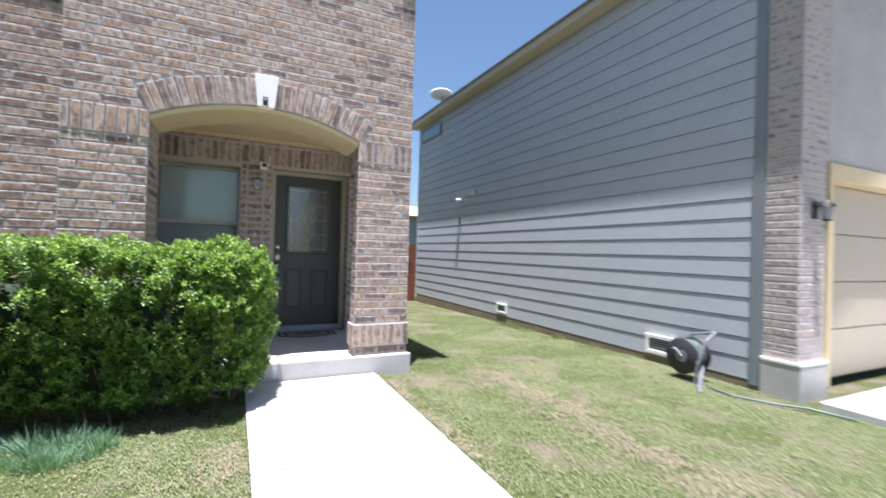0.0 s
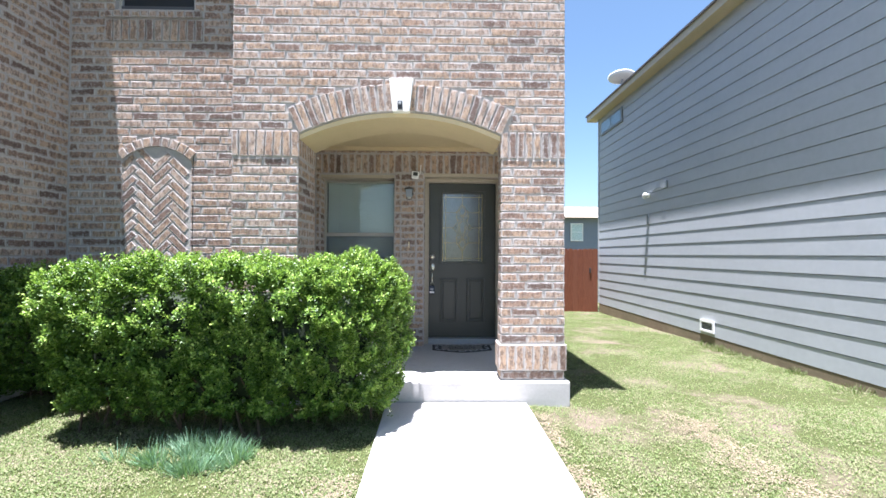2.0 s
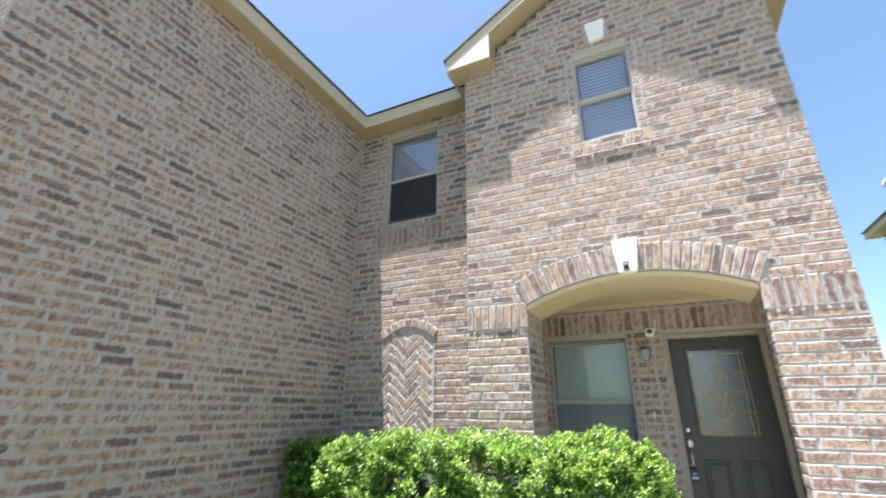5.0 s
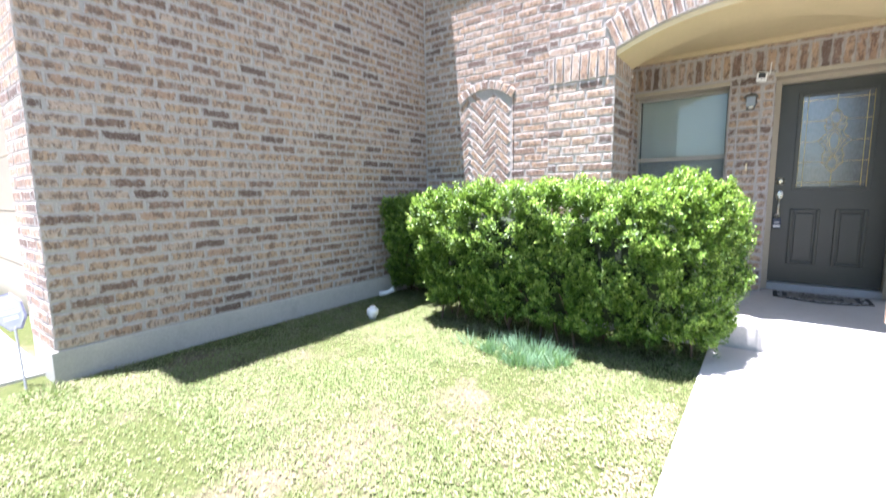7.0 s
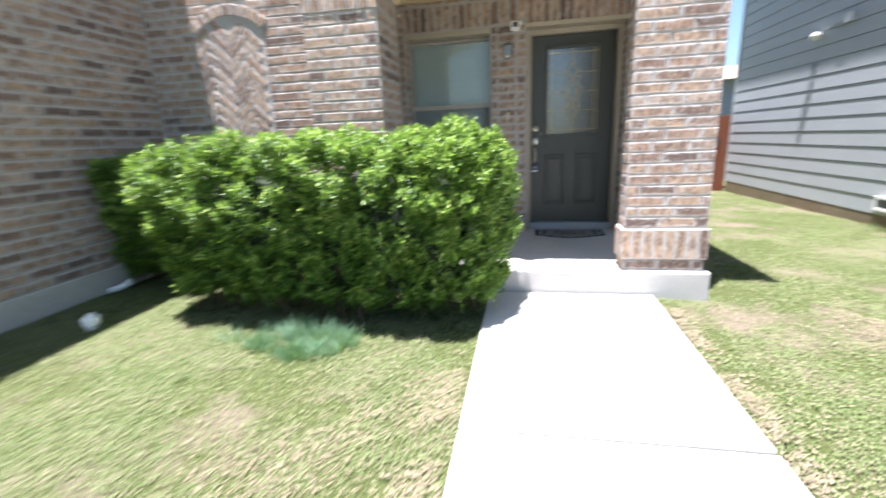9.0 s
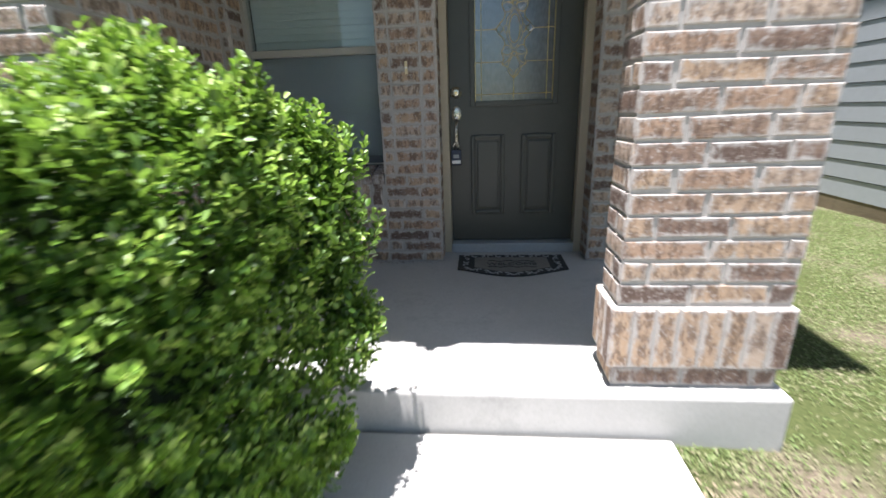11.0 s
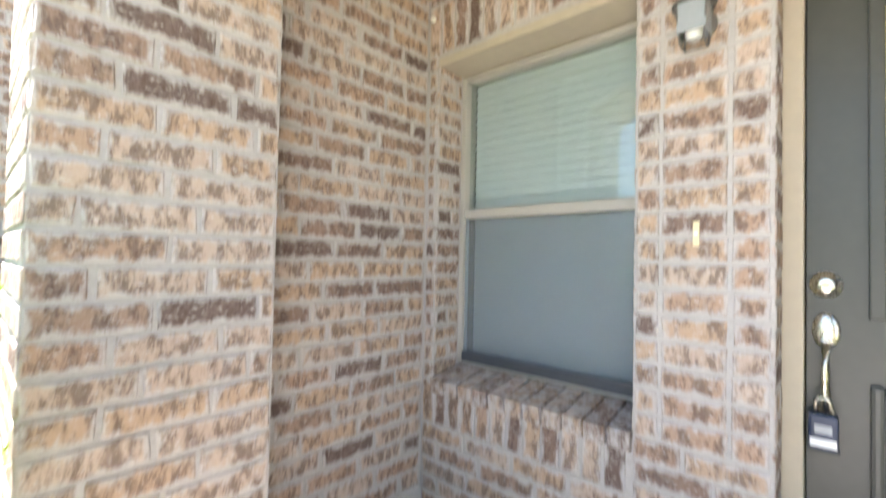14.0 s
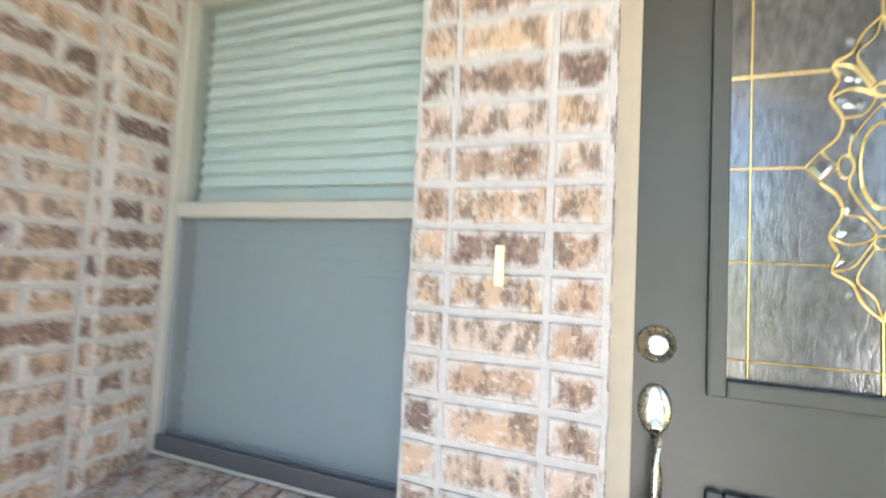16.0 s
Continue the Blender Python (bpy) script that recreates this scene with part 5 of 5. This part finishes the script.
for a, b, c, d in ((LX0 + 0.004, LX0 + 0.009, LZ0, LZ1), (LX1 - 0.009, LX1 - 0.004, LZ0, LZ1)):
    part("came", box(a, b, YG - 0.003, YG + 0.001, c + 0.004, d - 0.004), BRASS, lite)
BEVEL = glass_mat("bevelled_glass", (0.86, 0.88, 0.88), 0.1, base=0.22)


def bevel_piece(pts):
    """A faceted piece of clear glass inside a closed outline."""
    cx, cz = sum(p[0] for p in pts) / len(pts), sum(p[1] for p in pts) / len(pts)
    bm = bmesh.new()
    vs = [bm.verts.new((x, YG + 0.001, z)) for x, z in pts]
    inner = [bm.verts.new((cx + (x - cx) * 0.45, YG - 0.003, cz + (z - cz) * 0.45)) for x, z in pts]
    for i in range(len(pts)):
        j = (i + 1) % len(pts)
        bm.faces.new((vs[i], vs[j], inner[j], inner[i]))
    bm.faces.new(inner)
    part("bevel", bm, BEVEL, lite)


came(loop(CX, CZ, 0.036, 0.086, 22), 0.0032)
for sx in (-1, 1):
    # small diamond at the side, with the wavy outline running past it
    dia = [(CX + sx * 0.125, CZ), (CX + sx * 0.1, CZ + 0.032), (CX + sx * 0.07, CZ), (CX + sx * 0.1, CZ - 0.032)]
    came(dia + dia[:1])
    bevel_piece(dia)
    came(loop(CX + sx * 0.058, CZ, 0.013, 0.024, 12))
    for sz in (-1, 1):
        def q(points):
            return [(CX + sx * x, CZ + sz * z) for x, z in smooth_line(points)]
        came(q([(0.0, 0.305), (0.03, 0.272), (0.05, 0.232), (0.079, 0.212), (0.07, 0.178), (0.084, 0.142), (0.064, 0.098), (0.072, 0.06), (0.1, 0.032)]), 0.003)
        came(q([(0.0, 0.305), (0.012, 0.262), (0.04, 0.225), (0.012, 0.165)]))
        came(q([(0.079, 0.212), (0.045, 0.2), (0.014, 0.15)]))
        came(q([(0.084, 0.142), (0.05, 0.158), (0.012, 0.14), (0.03, 0.105), (0.064, 0.098)]))
        came(q([(0.0, 0.125), (0.03, 0.085), (0.052, 0.04), (0.045, 0.0)]))
        for cx, cz, rx, rz, tn in ((0.042, 0.245, 0.009, 0.026, 0.6), (0.055, 0.186, 0.01, 0.026, 1.0), (0.05, 0.13, 0.013, 0.025, 1.2), (0.052, 0.075, 0.01, 0.028, 0.2)):
            bevel_piece(loop(CX + sx * cx, CZ + sz * cz, rx, rz, 12, -sx * sz * tn)[:-1])
for sz in (-1, 1):
    came(loop(CX, CZ + sz * 0.152, 0.014, 0.014, 12))
    bevel_piece(loop(CX, CZ + sz * 0.152, 0.012, 0.012, 10)[:-1])


def porch_lamp():
    l = holder("wall_lamp", "square pewter grey wall lantern with frosted glass and white bulb", "wall lamp", at=(-1.54, PY, 2.155))
    l.scale = (0.82, 0.85, 0.82)
    part("back_plate", lathe([(0.05, 0.0), (0.05, 0.008), (0.042, 0.016), (0.0005, 0.018)], 20, Matrix.Translation((0.012, -0.001, 0.01)) @ FLIP), PEWTER, l, "", True)
    part("arm", tube([(0.01, -0.016, 0.03), (0.005, -0.05, 0.07), (0, -0.075, 0.072)], 0.008, 8), PEWTER, l)
    cy, w = -0.078, 0.05
    part("roof", lathe([(0.075, 0.062), (0.07, 0.07), (0.052, 0.088), (0.02, 0.096), (0.006, 0.1), (0.005, 0.125), (0.0005, 0.127)], 20, Matrix.Translation((0, cy, 0))), PEWTER, l, "", True)
    for sx, sy in ((-1, -1), (1, -1), (1, 1), (-1, 1)):
        part("rib", tube([(sx * 0.038, cy + sy * 0.038, -0.085), (sx * w, cy + sy * w, 0.062)], 0.004, 6), PEWTER, l)
    for a, b in (((-0.038, -0.038), (0.038, -0.038)), ((0.038, -0.038), (0.038, 0.038)), ((0.038, 0.038), (-0.038, 0.038)), ((-0.038, 0.038), (-0.038, -0.038))):
        part("rail", tube([(a[0], cy + a[1], -0.085), (b[0], cy + b[1], -0.085)], 0.004, 6), PEWTER, l)
    for dx, dy, half in ((0, -1, (0.046, 0.0012)), (0, 1, (0.046, 0.0012)), (-1, 0, (0.0012, 0.046)), (1, 0, (0.0012, 0.046))):
        x, y = dx * 0.046, cy + dy * 0.046
        part("pane", box(x - half[0], x + half[0], y - half[1], y + half[1], -0.05, 0.06), FROST, l, "frosted lantern glass")
    part("bulb", lathe([(0.012, 0.06), (0.014, 0.02), (0.026, -0.02), (0.03, -0.045), (0.022, -0.068), (0.0005, -0.076)], 16, Matrix.Translation((0, cy, 0))), WHITE, l, "white lamp bulb", True)
    return l


FROST = plain("frosted_glass", (0.27, 0.29, 0.3), 0.2, var=0.06, scale=40, bump=0.1)
porch_lamp()


def camera_box():
    c = holder("security_camera", "small white wireless security camera with a stub antenna", "security camera", at=(-1.465, PY, 2.395))
    part("bracket", tube([(0, -0.001, 0.02), (0, -0.03, 0.02), (0, -0.045, 0.0)], 0.01, 8), WHITE, c)
    tilt = Matrix.Translation((0, -0.06, 0)) @ Matrix.Rotation(radians(14), 4, "X") @ Matrix.Rotation(radians(6), 4, "Y")
    part("body", box(-0.044, 0.044, -0.018, 0.02, -0.05, 0.042, 0.009, tilt), WHITE, c)
    part("lens_window", box(-0.028, 0.028, -0.0215, -0.0185, -0.012, 0.034, 0.002, tilt), BLACK, c)
    part("antenna", tube([(0.04, -0.055, 0.012), (0.06, -0.052, 0.012), (0.063, -0.05, 0.03), (0.068, -0.045, 0.125)], 0.0048, 8), WHITE, c)
    part("status_light", lathe([(0.006, 0.0), (0.006, 0.002), (0.0005, 0.0025)], 12, tilt @ Matrix.Translation((0, -0.0185, -0.03)) @ FLIP), GREYP, c)
    part("cable", tube([(0.0, -0.03, 0.04), (0.06, -0.006, 0.06), (0.11, -0.004, 0.04)], 0.003, 6), BLACK, c)
    return c


camera_box()
sensor = holder("wall_sensor", "tiny round white sensor high in the porch corner", "sensor", at=(-2.69, PY, 2.6))
part("base", lathe([(0.014, 0.0), (0.014, 0.012), (0.0005, 0.012)], 14, FLIP), WHITE, sensor)
part("dome", lathe([(0.011, 0.012), (0.009, 0.022), (0.0005, 0.026)], 14, FLIP), WHITE, sensor, "", True)
bell = holder("doorbell", "narrow ivory doorbell button on the brick", "doorbell", at=(-1.544, PY, 1.52))
part("plate", box(-0.009, 0.009, -0.008, 0.0, -0.038, 0.038, 0.003), IVORY := plain("ivory_plastic", (0.72, 0.6, 0.36), 0.4, var=0.05, scale=50, bump=0.02), bell)
part("button", lathe([(0.006, 0.0), (0.006, 0.003), (0.0005, 0.004)], 14, Matrix.Translation((0, -0.008, 0.0)) @ FLIP), WHITE, bell)

eye = holder("security_camera", "tiny black camera fixed under the keystone", "security camera", at=(-1.545, -0.052, 2.765))
part("body", box(-0.022, 0.022, -0.03, -0.001, -0.03, 0.04, 0.007), BLACK, eye)
part("lens", lathe([(0.014, 0.0), (0.014, 0.006), (0.0005, 0.008)], 16, Matrix.Translation((0, -0.03, 0.015)) @ FLIP), GREYP, eye)
part("bracket", box(-0.03, 0.03, -0.012, -0.001, -0.042, -0.031, 0.003), GREYP, eye)

# ---- things on the lawn ----
def cleanout(x, y, tilt, label):
    c = holder("pipe_cap", label, "pipe cap", at=(x, y, ground_height(x, y)))
    m = Matrix.Rotation(radians(tilt), 4, "Y")
    part("pipe", lathe([(0.04, -0.05), (0.04, 0.05), (0.0005, 0.05)], 20, m), WHITE, c, "", True)
    part("cap", lathe([(0.052, 0.04), (0.056, 0.05), (0.058, 0.09), (0.052, 0.1), (0.03, 0.102), (0.028, 0.125), (0.0005, 0.126)], 20, m), WHITE, c, "", True)
    return c


cleanout(-4.44, -1.12, 4, "white plastic cleanout pipe cap standing in the lawn")
low = holder("downspout_end", "short white plastic pipe end lying by the wall", "pipe", at=(-4.92, -0.4, ground_height(-4.92, -0.4)))
part("pipe", tube([(-0.08, -0.05, 0.03), (0.0, 0.0, 0.05), (0.07, 0.03, 0.09)], 0.028, 12), WHITE, low, "", True)
part("collar", tube([(0.055, 0.022, 0.082), (0.078, 0.033, 0.095)], 0.034, 12), WHITE, low, "", True)


def yard_sign():
    x, y = -5.14, -3.55
    s = holder("yard_sign", "small violet and white shield-shaped yard sign on a stake", "yard sign", at=(x, y, ground_height(x, y)))
    part("stake", tube([(0.06, 0, -0.05), (0.01, 0, 0.2), (-0.03, 0, 0.4)], 0.007, 8), GREYP, s)
    m = Matrix.Translation((-0.055, -0.01, 0.5)) @ Matrix.Rotation(radians(35), 4, "Z") @ Matrix.Rotation(radians(-14), 4, "Y")
    pts = [(0.11 * math.cos(math.pi / 8 + k * math.pi / 4), 0.13 * math.sin(math.pi / 8 + k * math.pi / 4)) for k in range(8)]
    bm = prism(pts, "y", -0.003, 0.003)
    bm.transform(m)
    part("board", bm, VIOLET, s)
    bm = prism([(u * 0.9, v * 0.9) for u, v in pts], "y", -0.0055, -0.0035)
    bm.transform(m)
    part("face", bm, LILAC, s)
    for k, (w, z) in enumerate(((0.06, 0.035), (0.075, 0.0), (0.05, -0.04))):
        part("bar", box(-w, w, -0.0075, -0.0058, z - 0.011, z + 0.011, 0, m), WHITE, s)
    return s


VIOLET = plain("violet_plastic", (0.27, 0.26, 0.38), 0.5, var=0.08, scale=30, bump=0.03)
LILAC = plain("lilac_plastic", (0.5, 0.49, 0.58), 0.5, var=0.06, scale=30, bump=0.03)
yard_sign()


def hose_reel():
    r = holder("hose_reel", "black and grey garden hose reel leaning at the grey wall", "hose reel", at=(3.2, -1.2, -0.06))
    face = Matrix.Translation((0, 0.0, 0.3)) @ Matrix.Rotation(radians(-90), 4, "Y")
    part("drum", lathe([(0.2, -0.02), (0.21, 0.0), (0.2, 0.015), (0.12, 0.02), (0.1, 0.19), (0.2, 0.195), (0.21, 0.21), (0.2, 0.225), (0.0005, 0.225)], 28, face), BLACK, r, "", True)
    bm = bmesh.new()
    for k in range(7):
        z = 0.035 + k * 0.022
        rad = 0.155 + 0.012 * (k % 2)
        tube_into(bm, [(-z, rad * math.cos(a), 0.3 + rad * math.sin(a)) for a in [2 * math.pi * i / 24 for i in range(25)]], 0.0115, 8)
    part("hose", bm, HOSE, r, "coiled green-grey hose", True)
    part("stand", tube([(-0.24, -0.18, 0.01), (-0.22, -0.2, 0.25), (-0.12, -0.22, 0.5), (0.02, -0.24, 0.6)], 0.016, 8), REELP, r)
    part("stand", tube([(0.03, 0.2, 0.01), (0.03, 0.19, 0.25), (0.03, 0.05, 0.53), (0.02, -0.24, 0.6)], 0.016, 8), REELP, r)
    part("foot", tube([(-0.5, -0.42, 0.02), (-0.3, -0.28, 0.03), (-0.1, -0.18, 0.22)], 0.02, 8), REELP, r)
    part("crank", tube([(-0.23, 0.0, 0.3), (-0.25, 0.06, 0.38), (-0.3, 0.06, 0.38)], 0.012, 8), GREYP, r)
    part("spool_label", lathe([(0.07, 0.2255), (0.07, 0.23), (0.0005, 0.23)], 20, face), REELP, r)
    return r


REELP = plain("weathered_grey_plastic", (0.16, 0.16, 0.175), 0.55, var=0.15, scale=40, bump=0.05)
HOSE = plain("green_grey_hose", (0.09, 0.14, 0.12), 0.5, var=0.15, scale=40, bump=0.05)
hose_reel()
tail = tagged(obj("garden_hose", tube([(3.0, -1.5, ground_height(3.0, -1.5) + 0.015), (2.92, -1.85, -0.03), (3.05, -2.15, -0.025), (3.2, -2.35, -0.02), (3.25, -2.7, -0.02)], 0.0115, 8), HOSE, smooth=True), "loose end of garden hose lying on the grass", "hose")

# ---- fittings of the grey house ----
def crawl_vent(y, size, label):
    v = holder("wall_vent", label, "vent", "foundation vents", at=(NX - 0.004, y, 0.2))
    v.scale = (1.0, size, size)
    for a, b, c, d in ((-0.24, -0.19, -0.13, 0.13), (0.19, 0.24, -0.13, 0.13), (-0.19, 0.19, 0.08, 0.13), (-0.19, 0.19, -0.13, -0.08)):
        part("frame", box(-0.03, 0.0, a, b, c, d, 0.005), WHITE, v)
    part("backing", box(-0.008, -0.001, -0.19, 0.19, -0.08, 0.08), DARK, v)
    for k in range(5):
        part("louvre", box(-0.02, -0.01, -0.19, 0.19, -0.075 + k * 0.032, -0.063 + k * 0.032), GREYP, v)
    return v


crawl_vent(3.3, 0.78, "white framed vent low in the grey siding")
crawl_vent(-0.58, 1.0, "white framed vent low in the siding beside the hose reel")
fl = holder("flood_light", "small white wall camera with conduit on the grey siding", "wall camera", at=(NX - 0.004, 5.33, 2.71))
part("mount", lathe([(0.05, 0.0), (0.05, 0.03), (0.0005, 0.035)], 16, Matrix.Rotation(radians(-90), 4, "Y")), WHITE, fl)
part("head", lathe([(0.03, -0.08), (0.05, -0.06), (0.055, 0.02), (0.03, 0.05), (0.0005, 0.055)], 16, Matrix.Translation((-0.1, -0.03, 0.0)) @ Matrix.Rotation(radians(60), 4, "X")), WHITE, fl, "", True)
part("arm", tube([(-0.03, 0, 0), (-0.07, 0, 0.02), (-0.1, -0.02, 0.01)], 0.014, 8), WHITE, fl)
part("conduit", tube([(-0.016, -0.2, 0.08), (-0.016, -0.55, 0.12)], 0.009, 8), SIDING, fl)
part("junction", box(-0.05, -0.001, -0.75, -0.58, 0.06, 0.2, 0.006), SIDING, fl)
part("outlet", box(-0.03, -0.001, 0.0, 0.06, -0.62, -0.42, 0.005), SIDE_TRIM, fl)


def dish():
    d = holder("satellite_dish", "white satellite dish on the roof of the grey house", "satellite dish", at=(3.62, 7.12, 5.66))
    m = Matrix.Translation((0, 0, 0.33)) @ Matrix.Rotation(radians(150), 4, "Z") @ Matrix.Rotation(radians(22), 4, "X") @ Matrix.Diagonal((1.15, 0.9, 1, 1))
    part("reflector", lathe([(0.0005, 0.0), (0.1, 0.008), (0.2, 0.032), (0.29, 0.07), (0.3, 0.07), (0.2, 0.02), (0.0005, -0.012)], 28, m), WHITE, d, "", True)
    part("mast", tube([(0, 0, -0.05), (0, 0, 0.2), (0.02, 0, 0.33)], 0.022, 10), GREYP, d)
    part("feed_arm", tube([tuple(m @ Vector((0, -0.28, 0.05))), tuple(m @ Vector((0, -0.2, 0.34)))], 0.012, 8), GREYP, d)
    part("feed_horn", box(-0.03, 0.03, -0.03, 0.03, -0.04, 0.04, 0.008, m @ Matrix.Translation((0, -0.19, 0.36))), GREYP, d)
    return d


dish()


def coach_lamp():
    l = holder("wall_lamp", "black coach lantern on the brick pier of the grey house", "wall lamp", at=(3.7, -2.142, 1.92))
    part("back_plate", box(-0.05, 0.05, -0.02, -0.001, -0.09, 0.09, 0.008), BRONZE, l)
    part("arm", tube([(0, -0.02, 0.02), (0, -0.07, 0.06), (0, -0.1, 0.05)], 0.01, 8), BRONZE, l)
    part("body", lathe([(0.04, -0.13), (0.06, 0.0), (0.055, 0.0), (0.035, -0.13)], 8, Matrix.Translation((0, -0.11, 0.03))), FROST, l)
    part("roof", lathe([(0.075, 0.0), (0.06, 0.03), (0.015, 0.06), (0.0005, 0.075)], 8, Matrix.Translation((0, -0.11, 0.03))), BRONZE, l)
    part("base", lathe([(0.02, -0.15), (0.042, -0.145), (0.042, -0.13), (0.0005, -0.13)], 8, Matrix.Translation((0, -0.11, 0.03))), BRONZE, l)
    return l


coach_lamp()

# crumbs of dirt gathered where the porch floor meets the brick
rng = np.random.default_rng(77)
along = rng.uniform(0, 1, 320)
near = np.abs(rng.normal(0, 0.025, 320))
cut = rng.random(320) < 0.5
crumbs = np.stack([np.where(cut, -2.62 + along * 1.2, -2.655 + near), np.where(cut, PY - 0.012 - near, 0.5 + along * 1.0), np.full(320, 0.2385)], 1)
turn = rng.uniform(0, 2 * np.pi, 320)
crumb = leaf_cloud("dirt_crumb", crumbs, np.stack([np.cos(turn), np.sin(turn), np.full(320, 0.12)], 1), np.stack([-np.sin(turn), np.cos(turn), np.zeros(320)], 1),
                   rng.uniform(0.004, 0.016, 320), rng.uniform(0.003, 0.008, 320), TWIG)
tagged(crumb, "dark dirt crumbs along the foot of the porch brick", "dirt", kind="stuff")

# dry leaf bits blown on to the porch floor
DRY = plain("dry_leaf", (0.1, 0.07, 0.045), 0.9, var=0.3, scale=60, bump=0.3)
for k, (x, y, turn) in enumerate(((-1.73, 0.5, 0.4), (-1.76, 0.43, 2.0), (-1.74, 0.68, 1.1))):
    bm = bmesh.new()
    size = 0.02 if k < 2 else 0.008
    pts = [(-size, 0, 0.001), (-0.3 * size, 0.4 * size, 0.004), (0.6 * size, 0.35 * size, 0.006), (size, 0, 0.003), (0.4 * size, -0.4 * size, 0.005), (-0.5 * size, -0.3 * size, 0.002)]
    vs = [bm.verts.new(p) for p in pts]
    mid = bm.verts.new((0, 0, 0.0015))
    for a, b in zip(vs, vs[1:] + vs[:1]):
        bm.faces.new((a, b, mid))
    bmesh.ops.solidify(bm, geom=bm.faces[:], thickness=0.0006)
    lf = obj("dry_leaf", bm, DRY)
    lf.matrix_basis = Matrix.Translation((x, y, 0.2365)) @ Matrix.Rotation(turn, 4, "Z")
    tagged(lf, "small curled dry leaf on the porch floor", "leaf", "dry leaves")
